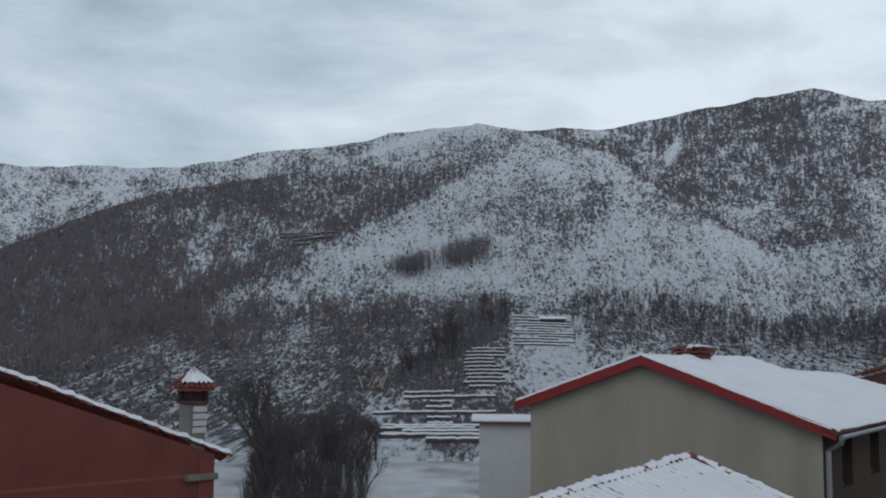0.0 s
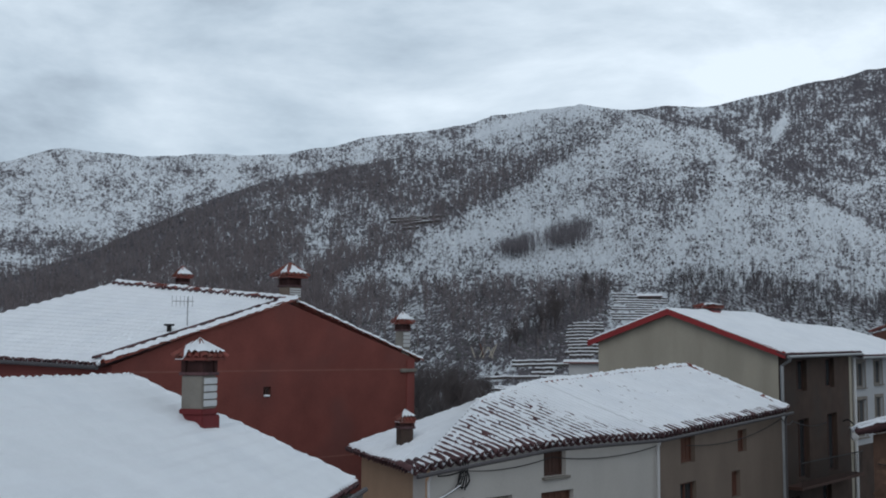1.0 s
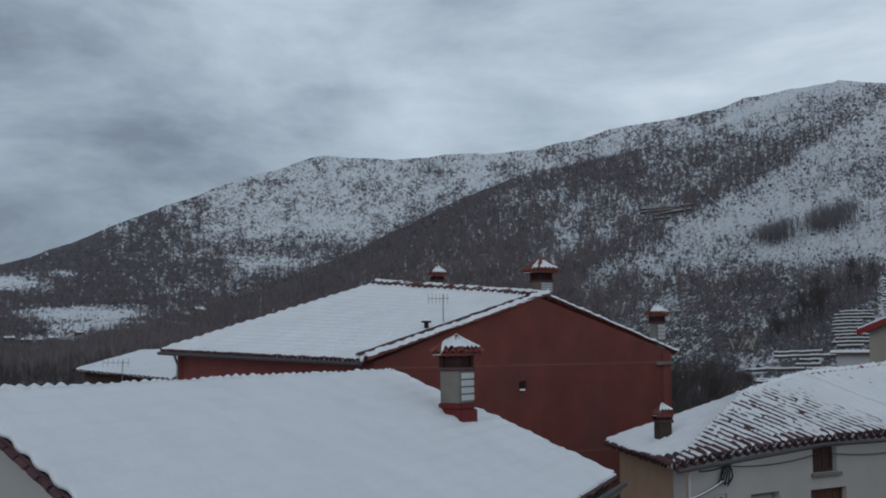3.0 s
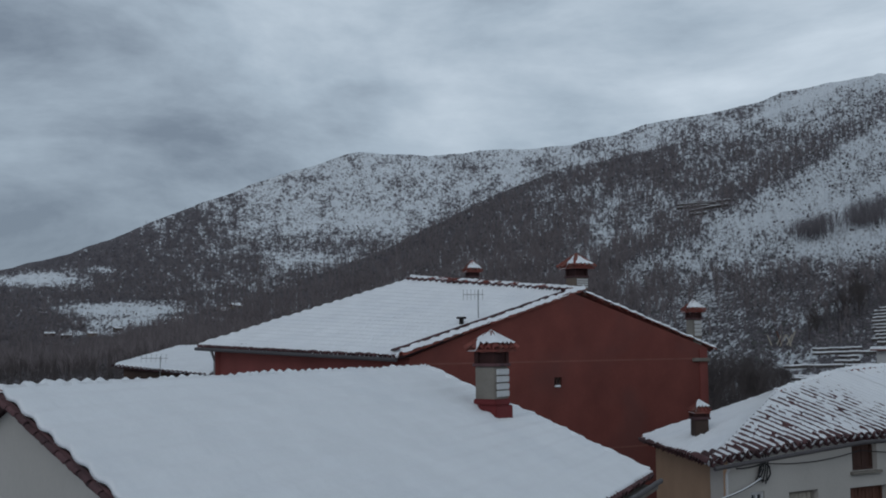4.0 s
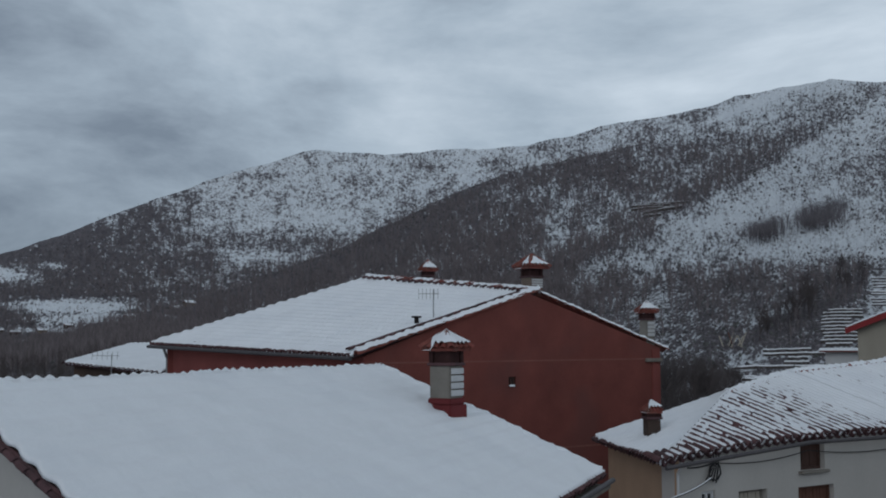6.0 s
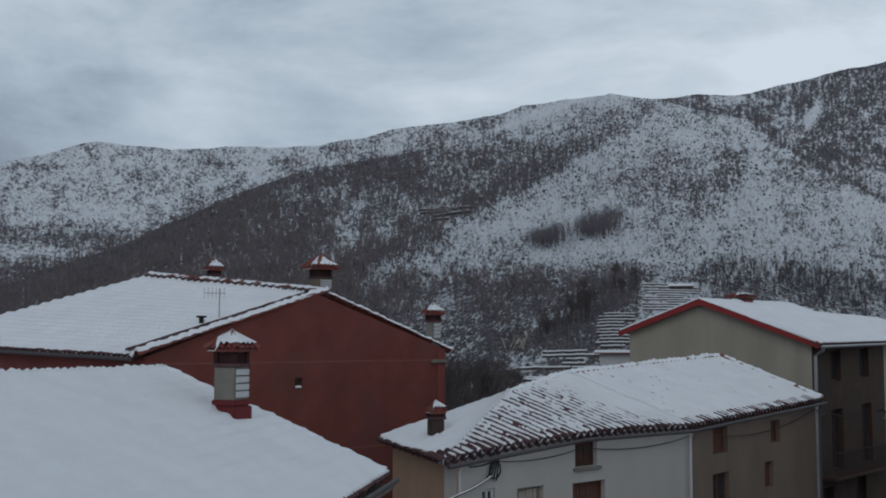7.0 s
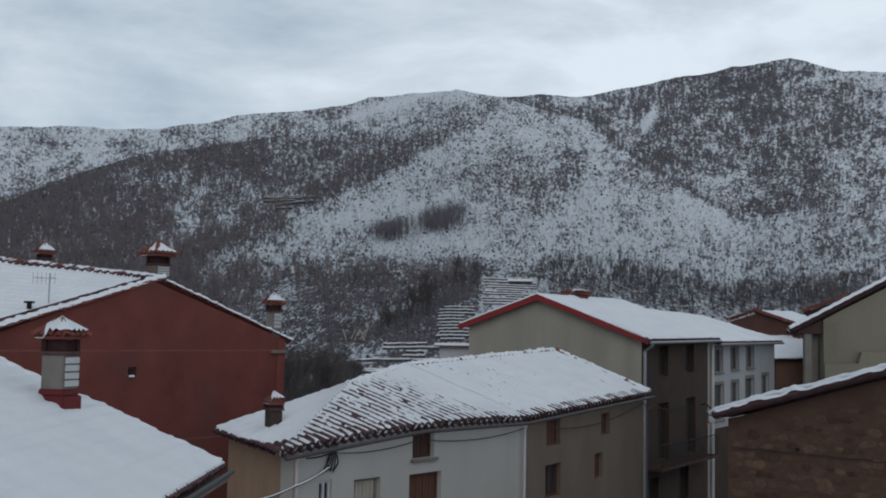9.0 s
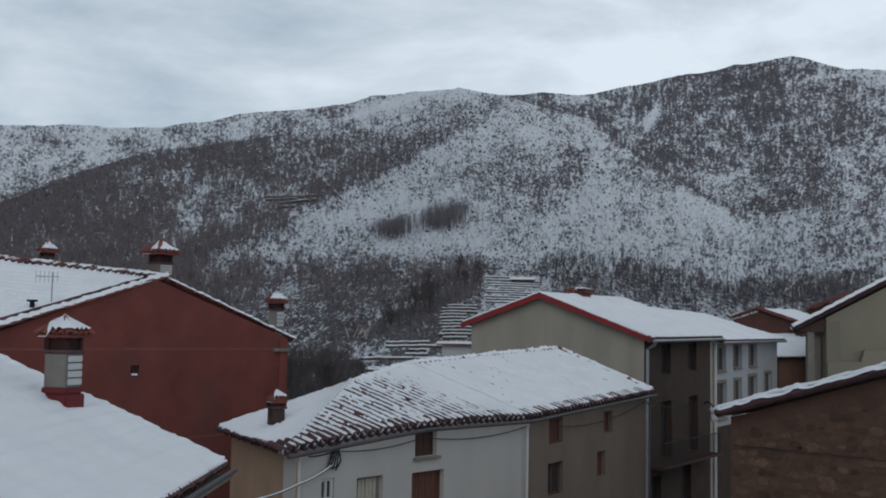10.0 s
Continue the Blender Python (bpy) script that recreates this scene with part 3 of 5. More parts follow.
def tile_line(house, a, b, me, size=1.0, step=0.36, lift=0.0, snow=0.0, lump=0.9, name="ridge_tile"):
    """A run of barrel tiles from a to b, with snow along the top."""
    a, b = Vector(a), Vector(b)
    n = max(2, round((b - a).length / step))
    d = (b - a) / n
    for i in range(n):
        m = frame_of(a + d * i + V(0, 0, lift + random.uniform(-0.012, 0.012)), d, V(0, 0, 1)) @ pose(0, 0, 0, random.uniform(1, 4), 0, random.uniform(-3, 3)) @ Matrix.Scale(size, 4)
        put_piece(name, me, m, house)
    if snow:
        bm = bmesh.new()
        side = d.cross(V(0, 0, 1)).normalized()
        rings = []
        for i in range(n * 5 + 1):
            s = i / (n * 5)
            p = a.lerp(b, s)
            jit = noise.fractal(p * 2.3, 1.0, 2.0, 4)
            h = max(0.012, snow * (1 + lump * jit)) * (1 - 0.6 * ((s * n) % 1.0))
            r = 0.13 * size
            rings.append([bm.verts.new(p + side * (r * math.cos(k) * 0.95) + V(0, 0, lift + r * math.sin(k) * 0.9 + h * (0.4 + 0.6 * math.sin(k)))) for k in (0.25, 0.8, 1.35, 1.8, 2.3, 2.9)])
        for q, r in zip(rings, rings[1:]):
            for k in range(5):
                bm.faces.new((q[k], q[k + 1], r[k + 1], r[k]))
        bm.faces.new(rings[0])
        bm.faces.new(rings[-1][::-1])
        bmesh.ops.recalc_face_normals(bm, faces=bm.faces[:])
        part("ridge_snow", bm, SNOW, house, "snow lying along the tiles", flat=False)


def wall(house, p0, p1, z0, tops, mat, openings=(), thick=0.4, label="", name="wall"):
    """A wall from p0 to p1 (plan), seen from its right-hand side as p0 is on the left. tops: (u, z) along its upper edge. openings: (u0, u1, zlow, zhigh)."""
    p0, p1 = Vector((*p0, 0)), Vector((*p1, 0))
    length = (p1 - p0).length
    d = (p1 - p0) / length
    inward = V(-d.y, d.x, 0) * thick
    us = sorted({0.0, length, *(u for u, _ in tops if 0 < u < length), *(u for o in openings for u in o[:2])})
    tu, tz = [u for u, _ in tops], [z for _, z in tops]
    bm = bmesh.new()
    for a, b in zip(us, us[1:]):
        mid = (a + b) / 2
        holes = sorted((o[2], o[3]) for o in openings if o[0] <= mid <= o[1])
        low = z0
        for h0, h1 in holes + [(None, None)]:
            if h0 is None:
                ta, tb = float(np.interp(a, tu, tz)), float(np.interp(b, tu, tz))
            else:
                ta = tb = h0
            if max(ta, tb) - low > 1e-3:
                prism(bm, [p0 + d * a + V(0, 0, low), p0 + d * b + V(0, 0, low), p0 + d * b + V(0, 0, tb), p0 + d * a + V(0, 0, ta)], inward)
            low = h1
    bmesh.ops.remove_doubles(bm, verts=bm.verts[:], dist=1e-4)
    return part(name, bm, mat, house, label)


def window(house, p0, p1, opening, look_="glass", frame_mat=None, surround=None, depth=0.16, sill=True, proud=0.0):
    """A window in an opening of the wall p0-p1: frame, panes or boarded shutter, sill, a band round it."""
    p0, p1 = Vector((*p0, 0)), Vector((*p1, 0))
    d = (p1 - p0).normalized()
    n = V(d.y, -d.x, 0)
    u0, u1, z0, z1 = opening
    frame_mat = frame_mat or DARK_WOOD

    def m(u, off, z):
        r = Matrix((d, -n, V(0, 0, 1))).transposed().to_4x4()
        r.translation = p0 + d * u + n * off + V(0, 0, z)
        return r
    bm = bmesh.new()
    w, h, t = u1 - u0, z1 - z0, 0.07
    box(bm, m(u0 + t / 2, -depth, z0), t, 0.06, h, 0.006)
    box(bm, m(u1 - t / 2, -depth, z0), t, 0.06, h, 0.006)
    box(bm, m((u0 + u1) / 2, -depth, z0), w - 2 * t, 0.06, t, 0.006)
    box(bm, m((u0 + u1) / 2, -depth, z1 - t), w - 2 * t, 0.06, t, 0.006)
    if look_ == "glass":
        box(bm, m((u0 + u1) / 2, -depth, z0 + t), 0.06, 0.06, h - 2 * t, 0.006)
    win = part("window", bm, frame_mat, house, "dark-framed window")
    inner = bmesh.new()
    if look_ == "glass":
        for s in (-1, 1):
            pane = bmesh.new()
            box(pane, m((u0 + u1) / 2 + s * (w / 4 - t / 4 + 0.015), -depth - 0.012, z0 + t), w / 2 - t * 1.1 - 0.03, 0.012, h - 2 * t)
            part("pane", pane, GLASS_DARK, win, "dark glass")
        # black panel paints the darkness of the unlit room behind the panes
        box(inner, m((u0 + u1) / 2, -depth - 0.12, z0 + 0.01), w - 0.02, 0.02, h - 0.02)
        part("interior_shade", inner, SOOT_AND_SHADE, win)
    else:
        k = max(3, round((w - 2 * t) / 0.13))
        for i in range(k):
            board = bmesh.new()
            bw = (w - 2 * t) / k
            box(board, m(u0 + t + bw * (i + 0.5), -depth - 0.02 + 0.006 * (i % 2), z0 + t), bw - 0.012, 0.035, h - 2 * t, 0.004)
            part("board", board, look_, win)
        # black panel paints the darkness behind the gaps of the boards
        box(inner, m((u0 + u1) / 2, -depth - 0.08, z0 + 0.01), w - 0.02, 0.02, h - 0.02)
        part("interior_shade", inner, SOOT_AND_SHADE, win)
    if sill:
        bs = bmesh.new()
        box(bs, m((u0 + u1) / 2, 0.0, z0 - 0.07), w + 0.16, 0.2, 0.066, 0.01)
        part("sill", bs, surround or CEMENT, win)
    if surround:
        bs = bmesh.new()
        for uu, ww, zz, hh in ((u0 - 0.07, 0.13, z0, h), (u1 + 0.07, 0.13, z0, h), ((u0 + u1) / 2, w + 0.27, z1 + 0.003, 0.14)):
            box(bs, m(uu, 0.0, zz), ww, 0.03, hh, 0.006)
        part("surround", bs, surround, win, "plain band round the window")
    return win


def gutter(house, a, b, radius=0.06, mat=None):
    bm = bmesh.new()
    tube(bm, [a, Vector(a).lerp(Vector(b), 0.5), b], radius, 8)
    part("gutter", bm, mat or DARK_METAL, house, "metal gutter")


def chimney(at, turn, shaft, height, cap, label, base=None, snow_side=(0.25, 0.9), white_side=False, vent=0.3, top=0.3, shaft_mat=None):
    """A rendered shaft with vents under a small hipped roof of tiles, part of it under snow."""
    c = thing("chimney", at, label, "chimney", "roof chimneys", turn=turn)
    m = c.matrix_world.copy()
    bm = bmesh.new()
    box(bm, m @ pose(0, 0, -0.7), shaft, shaft, height + 0.7, 0.015)
    part("shaft", bm, shaft_mat or CEMENT, c, "plain rendered shaft")
    if white_side:
        for i in range(4):
            bm = bmesh.new()
            hh = (height - 0.12) / 4
            box(bm, m @ pose(shaft / 2 + 0.012, 0.02, 0.1 + i * hh), 0.03, shaft * 0.9, hh - 0.025, 0.008)
            part("block", bm, WHITE_BLOCK, c, "whitened block")
    if base:
        bm = bmesh.new()
        for k in range(2):
            box(bm, m @ pose(0, 0, -0.5 + 0.44 * k), shaft + 0.12 - 0.06 * k, shaft + 0.12 - 0.06 * k, 0.44 if k == 0 else 0.12, 0.02)
        part("base", bm, base, c, "dark red base course")
    bm = bmesh.new()
    box(bm, m @ pose(0, 0, height), shaft + 0.08, shaft + 0.08, 0.06, 0.012)
    box(bm, m @ pose(0, 0, height + vent), cap * 0.8, cap * 0.8, 0.05, 0.012)
    part("slab", bm, TILE_DARK, c)
    for sx in (-1, 1):
        for sy in (-1, 1):
            bm = bmesh.new()
            box(bm, m @ pose(sx * shaft * 0.42, sy * shaft * 0.42, height + 0.06), 0.1, 0.1, vent - 0.06, 0.008)
            part("post", bm, VENT_BRICK, c, "dark brick post")
    bm = bmesh.new()
    box(bm, m @ pose(0, 0, height + 0.06), shaft * 0.88, shaft * 0.88, vent - 0.07)
    part("flue", bm, VENT_BRICK, c, "sooty dark flue")
    # hipped cap
    z0, z1, r = height + vent + 0.05, height + vent + 0.05 + top, cap / 2
    bm = bmesh.new()
    ring = [bm.verts.new(m @ V(sx * r, sy * r, z0)) for sx, sy in ((-1, -1), (1, -1), (1, 1), (-1, 1))]
    low = [bm.verts.new(m @ V(sx * r, sy * r, z0 - 0.045)) for sx, sy in ((-1, -1), (1, -1), (1, 1), (-1, 1))]
    tip = bm.verts.new(m @ V(0, 0, z1))
    for k in range(4):
        bm.faces.new((ring[k], ring[(k + 1) % 4], tip))
        bm.faces.new((low[k], low[(k + 1) % 4], ring[(k + 1) % 4], ring[k]))
    bm.faces.new(low)
    bmesh.ops.recalc_face_normals(bm, faces=bm.faces[:])
    cap_ob = part("cap", bm, TILE, c, "red tiled cap")
    # tiles down the four faces and hips
    apex = m @ V(0, 0, z1 + 0.02)
    scale = min(0.8, cap / 1.1)
    for k, (sx, sy) in enumerate(((-1, -1), (1, -1), (1, 1), (-1, 1))):
        foot = m @ V(sx * r * 1.05, sy * r * 1.05, z0 + 0.01)
        put_piece("tile", TILE_RED, frame_of(foot, apex - foot, V(0, 0, 1)) @ Matrix.Scale(scale, 4) @ Matrix.Diagonal((1, (apex - foot).length / 0.42 / scale, 1, 1)), cap_ob)
        nx, ny = ((0, -1), (1, 0), (0, 1), (-1, 0))[k]
        for s in (-0.5, 0.0, 0.5):
            f2 = m @ V(nx * r * 1.06 + ny * s * r, ny * r * 1.06 + nx * s * r, z0 + 0.005)
            e2 = m @ V(nx * r * abs(s) * 0.75 + ny * s * r * 0.8, ny * r * abs(s) * 0.75 + nx * s * r * 0.8, z1 - top * abs(s) * 0.75)
            put_piece("tile", TILE_RED, frame_of(f2, e2 - f2, V(0, 0, 1)) @ Matrix.Diagonal((scale * 0.9, (e2 - f2).length / 0.42, scale * 0.8, 1)), cap_ob)
    # snow lying on part of the cap
    bm = bmesh.new()
    n_r, n_a = 7, 36
    grid = []
    for i in range(n_r + 1):
        row = []
        for j in range(n_a):
            ang = math.tau * j / n_a
            rad = i / n_r
            cx, cy = math.cos(ang), math.sin(ang)
            k = 1.04 * r * rad / max(abs(cx), abs(cy))
            x, y = cx * k, cy * k
            z = z1 - (z1 - z0) * max(abs(x), abs(y)) / r
            side = smooth(-0.12, 0.16, (x * math.cos(snow_side[0] * math.tau) + y * math.sin(snow_side[0] * math.tau)) / r + 0.4 * noise.noise(V(x * 5, y * 5, at[0])) + snow_side[1] - 0.3)
            ribs = 0.03 * math.cos(ang * 16)
            row.append(bm.verts.new(m @ V(x, y, z - 0.02 + side * (0.165 + ribs) * (0.56 + 0.4 * rad))))
        grid.append(row)
    for i in range(n_r):
        for j in range(n_a):
            f = (grid[i][j], grid[i][(j + 1) % n_a], grid[i + 1][(j + 1) % n_a], grid[i + 1][j])
            bm.faces.new(f)
    bmesh.ops.remove_doubles(bm, verts=bm.verts[:], dist=1e-4)
    bmesh.ops.recalc_face_normals(bm, faces=bm.faces[:])
    part("snow_cap", bm, SNOW, c, "melting patch of snow", flat=False)
    return c


# ---- houses ----
# the house just below, its ridge running away from the balcony
near = thing("near_house", (-8.7, 15, 0), "white-walled house under a smooth snowy tiled roof", "house", "village houses")
NRN, NRF, NEN, NEF = (-8.75, 9.2, 8.5), (-8.75, 21.1, 8.44), (-4.1, 7.48, 6.53), (-4.2, 21.1, 6.5)
roof_patch(near, NEN, NEF, NRF, NRN, snow=0.08, wave=0.06, seed=1.0, rough=0.18, course=0.018)
roof_patch(near, (-13.4, 21.1, 6.6), (-13.4, 10.4, 6.6), NRN, NRF, snow=0.10, wave=0.75, seed=2.0, eave_tiles=False)
tile_line(near, NRN, NRF, RIDGE_RED, 0.7, snow=0.07, lift=-0.05)
tile_line(near, NEF, NRF, TILE_RED, 1.0, snow=0.05, lift=-0.05, name="verge_tile")
tile_line(near, (-4.1, 7.46, 6.49), (-8.75, 9.17, 8.46), TILE_OLD, 0.45, lift=-0.03, step=0.22, name="verge_tile")
wall(near, (-13.0, 10.98), (-4.4, 7.85), -1, [(0, 6.3), (4.5, 8.36), (9.1, 6.4)], WHITE_WALL, label="off-white rendered gable wall")
wall(near, (-4.45, 7.85), (-4.45, 20.8), -1, [(0, 6.45), (14, 6.45)], RED_SIDE, label="brick-red side wall")
wall(near, (-4.45, 20.85), (-13.0, 20.85), -1, [(0, 6.45), (4.3, 8.35), (8.55, 6.45)], RED_SIDE)
gutter(near, (-3.95, 7.1, 6.39), (-3.97, 21.0, 6.36), 0.05)
bm = bmesh.new()
prism(bm, [V(-4.42, 7.5, 6.24), V(-4.0, 7.5, 6.24), V(-4.0, 20.9, 6.22), V(-4.42, 20.9, 6.22)], V(0, 0, 0.07))
part("eave_board", bm, CEMENT, near, "pale eave soffit")
chimney((-6.83, 19.6, 7.88), -15, 0.45, 0.66, 0.68, "cement chimney with red tiled cap, half snowed", DARK_RED, (0.05, 0.95), True, 0.27, 0.29)

# the red brick house
red = thing("red_house", (-14, 33, 0), "red brick house with a plain gable and snowy tiled roof", "house", "village houses")
REL, REM, RRA, RRL, RER = V(-22.8, 33.6, 8.98), V(-12.55, 28.2, 8.64), V(-8.78, 33.9, 10.56), V(-16.3, 37.8, 11.36), V(-5.33, 38.3, 8.72)
RBK = RER + (RRL - RRA)
roof_patch(red, REL, REM, RRA, RRL, snow=0.06, bare=0.34, wave=0.8, seed=4.0, course=0.02)
roof_patch(red, RER, RBK, RRL, RRA, snow=0.06, wave=0.9, seed=5.0, eave_tiles=False, old=False)
tile_line(red, RRL, RRA, RIDGE_RED, 1.0, snow=0.035, lift=0.03)
tile_line(red, REM + V(0.1, -0.1, 0), RRA + V(0.1, -0.1, 0.02), RIDGE_RED, 0.95, snow=0.09, name="verge_tile")
tile_line(red, RER + V(0.05, 0, 0), RRA + V(0.12, -0.05, 0), RIDGE_RED, 0.6, snow=0.06, lift=-0.05, name="verge_tile")
for i in range(26):
    o = RRL.lerp(RRA, (i + 0.5) / 26)
    down = (REL.lerp(REM, (i + 0.5) / 26) - o).normalized()
    put_piece("ridge_end_tile", TILE_OLD, frame_of(o + down * 0.30 + V(0, 0, 0.06), -down, V(0, 0, 1)) @ Matrix.Scale(0.85, 4), red)
# dark tile run added to stand for the dark gap inside the verge
tile_line(red, REM + V(-0.32, 0.22, 0.1), RRA + V(-0.3, 0.16, 0.08), TILE_OLD, 0.75, name="verge_tile")
GM, GR = (-12.35, 28.45), (-5.5, 38.0)
wall(red, GM, GR, -2, [(0, 8.58), (5.85, 10.52), (11.9, 8.7)], RED_WALL, [(5.15, 5.45, 7.6, 7.9)], label="dark red brick gable wall")
window(red, GM, GR, (5.15, 5.45, 7.6, 7.9), "glass", DARK_WOOD, None, 0.1, sill=False)
bm = bmesh.new()
box(bm, pose(-9.26, 32.71, 7.6, 0, 0, 54.3), 0.22, 0.08, 0.06, 0.02)
part("ledge_snow", bm, SNOW, red, "snow on the window ledge")
wall(red, (-22.3, 33.75), GM, -2, [(0, 8.85), (12, 8.5)], RED_SIDE, label="brick-red wall under the eave")
wall(red, (RBK.x + 0.5, RBK.y - 0.3), (-22.3, 33.75), -2, [(0, 8.7), (4, 8.7), (10, 8.8)], RED_SIDE)
wall(red, GR, (RBK.x + 0.5, RBK.y - 0.3), -2, [(0, 8.7), (12, 9.2)], RED_SIDE)
gutter(red, REL + V(-0.1, -0.14, -0.14), REM + V(-0.05, -0.14, -0.12), 0.06)
bm = bmesh.new()
tube(bm, [(-22.2, 33.35, 8.85), (-22.2, 33.5, 8.6), (-22.2, 33.62, 8.4), (-22.2, 33.62, 0)], 0.05)
part("downpipe", bm, METAL, red)
bm = bmesh.new()
dirn = (Vector((*GR, 0)) - Vector((*GM, 0))).normalized()
for k in range(2):
    a = Vector((*GM, 8.36 - 2.75 * k)) + V(dirn.y, -dirn.x, 0) * 0.004
    prism(bm, [a, a + dirn * 11.7, a + dirn * 11.7 + V(0, 0, 0.05), a + V(0, 0, 0.05)], V(-dirn.y, dirn.x, 0) * 0.1)
part("course_line", bm, material("faded_course", (0.2, 0.08, 0.065), 0.9, 0.2, 2, 20), red, "faint horizontal slab line")
bm = bmesh.new()
box(bm, pose(-5.74, 37.75, 8.28, 0, 0, 53), 0.75, 0.3, 0.12, 0.02)
part("corbel", bm, CEMENT, red, "small cement corbel below the verge")
chimney((-9.1, 34.6, 10.62), -37, 0.5, 0.42, 0.84, "red capped chimney on the gable top, snow on one side", None, (0.02, 0.42), True, 0.28, 0.4, BEIGE_WALL)
chimney((-5.9, 37.8, 9.05), -37, 0.36, 0.64, 0.56, "red capped chimney at the eave end, striped with snow", None, (0.02, 0.62), True, 0.24, 0.33)
chimney((-15.05, 41.0, 11.2), -37, 0.36, 0.36, 0.56, "red capped chimney behind the ridge", None, (0.02, 0.45), False, 0.2, 0.4, BROWN_WALL)

# low snowy roof beyond the red house
low = thing("low_house", (-27, 38, 0), "low house with a plain snowed roof", "house", "village houses")
roof_patch(low, (-28.6, 36.2, 8.2), (-24.0, 36.0, 7.85), (-25.2, 42.5, 8.95), (-29.6, 42.0, 8.9), snow=0.08, wave=0.5, seed=6.0)
wall(low, (-28.4, 36.5), (-24.2, 36.4), -2, [(0, 8.0), (5, 7.7)], BROWN_WALL)
wall(low, (-29.4, 41.8), (-28.4, 36.5), -2, [(0, 8.7), (6, 8.0)], BROWN_WALL)
wall(low, (-25.4, 42.3), (-29.4, 41.8), -2, [(0, 8.7), (6, 8.7)], BROWN_WALL)

# the long house in the street bend: white half and beige half
white = thing("street_house", (0, 30, 0), "long house, whitewashed and beige halves, snow-streaked tiled roof", "house", "village houses")
WC, WM, WR, WF = V(-3.45, 23.75, 6.46), V(2.27, 30.9, 6.74), V(7.35, 39.3, 7.09), V(-5.89, 28.8, 6.46)
WH1 = V(-2.58, 29.65, 7.63)
W1, W2 = V(-1.14, 33.0, 8.07), V(4.2, 41.8, 8.5)
roof_patch(white, WC, WM, W1, WC + (W1 - WM), snow=0.045, bare=1.05, wave=1.7, seed=7.3, pitch=0.27, fade=0.75, bow=0.17, apex=WH1)
roof_patch(white, WF, WC, WH1, WH1, snow=0.06, bare=0.25, wave=0.9, seed=9.0)
roof_patch(white, WM, WR, W2, W1, snow=0.06, bare=0.6, wave=0.9, seed=8.0, pitch=0.29)
tile_line(white, WR, W2, RIDGE_RED, 0.9, snow=0.05, name="verge_tile")
tile_line(white, WF, WH1, RIDGE_RED, 0.7, snow=0.05, lift=-0.03)
tile_line(white, WH1, W1, RIDGE_RED, 0.8, snow=0.06, lift=-0.02)
tile_line(white, W1, W2, RIDGE_RED, 0.8, snow=0.07, lift=-0.02)
CW, MW, RW, FW = (-3.25, 24.25), (2.35, 31.2), (7.15, 39.5), (-5.55, 28.75)
WHITE_OPEN = [(4.0, 4.85, 5.94, 6.68), (1.93, 2.85, 4.3, 5.62), (3.9, 5.15, 4.0, 5.57), (0.78, 1.2, 5.2, 5.7)]
BEIGE_OPEN = [(1.35, 2.35, 5.82, 6.58), (5.6, 6.35, 5.85, 6.55), (1.3, 2.4, 4.3, 5.27), (5.05, 5.75, 4.5, 5.3)]
wall(white, CW, MW, -1, [(0, 6.42), (2, 6.62), (4, 6.74), (6, 6.76), (9, 6.73)], WHITE_WALL, WHITE_OPEN, label="whitewashed front wall")
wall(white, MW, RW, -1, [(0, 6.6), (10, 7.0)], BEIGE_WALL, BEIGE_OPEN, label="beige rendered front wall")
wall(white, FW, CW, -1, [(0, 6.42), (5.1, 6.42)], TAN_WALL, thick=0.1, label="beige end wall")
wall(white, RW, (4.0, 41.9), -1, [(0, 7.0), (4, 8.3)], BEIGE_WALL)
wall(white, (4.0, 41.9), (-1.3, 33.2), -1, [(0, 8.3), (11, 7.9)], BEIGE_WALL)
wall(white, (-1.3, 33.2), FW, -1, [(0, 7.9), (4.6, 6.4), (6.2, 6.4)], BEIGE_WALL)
SHUTTER_PALE = material("weathered_pale_shutter", (0.36, 0.33, 0.28), 0.8, 0.15, 3, 40)
window(white, CW, MW, WHITE_OPEN[0], DARK_WOOD, DARK_WOOD)
window(white, CW, MW, WHITE_OPEN[1], SHUTTER_PALE, CEMENT)
window(white, CW, MW, WHITE_OPEN[2], BROWN_WOOD, BROWN_WOOD)
window(white, CW, MW, WHITE_OPEN[3], "glass", WHITE_BLOCK, None, 0.08)
for k, o in enumerate(BEIGE_OPEN):
    window(white, MW, RW, o, BROWN_WOOD if k != 2 else "glass", BROWN_WOOD, sill=False)
chimney((-4.1, 26.75, 6.82), 30, 0.33, 0.3, 0.4, "small soot-stained chimney with a snowy tile cap", None, (0.95, 0.6), False, 0.14, 0.2, BROWN_WALL)

# the grey-gabled house and its neighbour along the street
FD, GD = V(0.53, 0.848, 0), V(-0.85, 0.53, 0)
G0 = V(7.92, 44.2, 0)
grey = thing("gable_house", (8, 48, 0), "tall house with grey-green gable and red verge, snowy roof", "house", "village houses")
GA, GL = G0 + GD * 4.55, G0 + GD * 8.05
over = -FD * 0.25
roof_patch(grey, G0 + over - GD * 0.35 + V(0, 0, 8.98), G0 + FD * 8.6 - GD * 0.35 + V(0, 0, 9.1), GA + FD * 8.6 + V(0, 0, 10.85), GA + over + V(0, 0, 10.77), snow=0.09, wave=0.4, seed=11.0)
roof_patch(grey, GL + FD * 8.6 + GD * 0.3 + V(0, 0, 9.5), GL + over + GD * 0.3 + V(0, 0, 9.48), GA + over + V(0, 0, 10.77), GA + FD * 8.6 + V(0, 0, 10.85), snow=0.09, wave=0.4, seed=12.0, eave_tiles=False)
g0, gl, f1 = (7.92, 44.2), (GL.x, GL.y), (G0 + FD * 8.5).to_2d()[:]
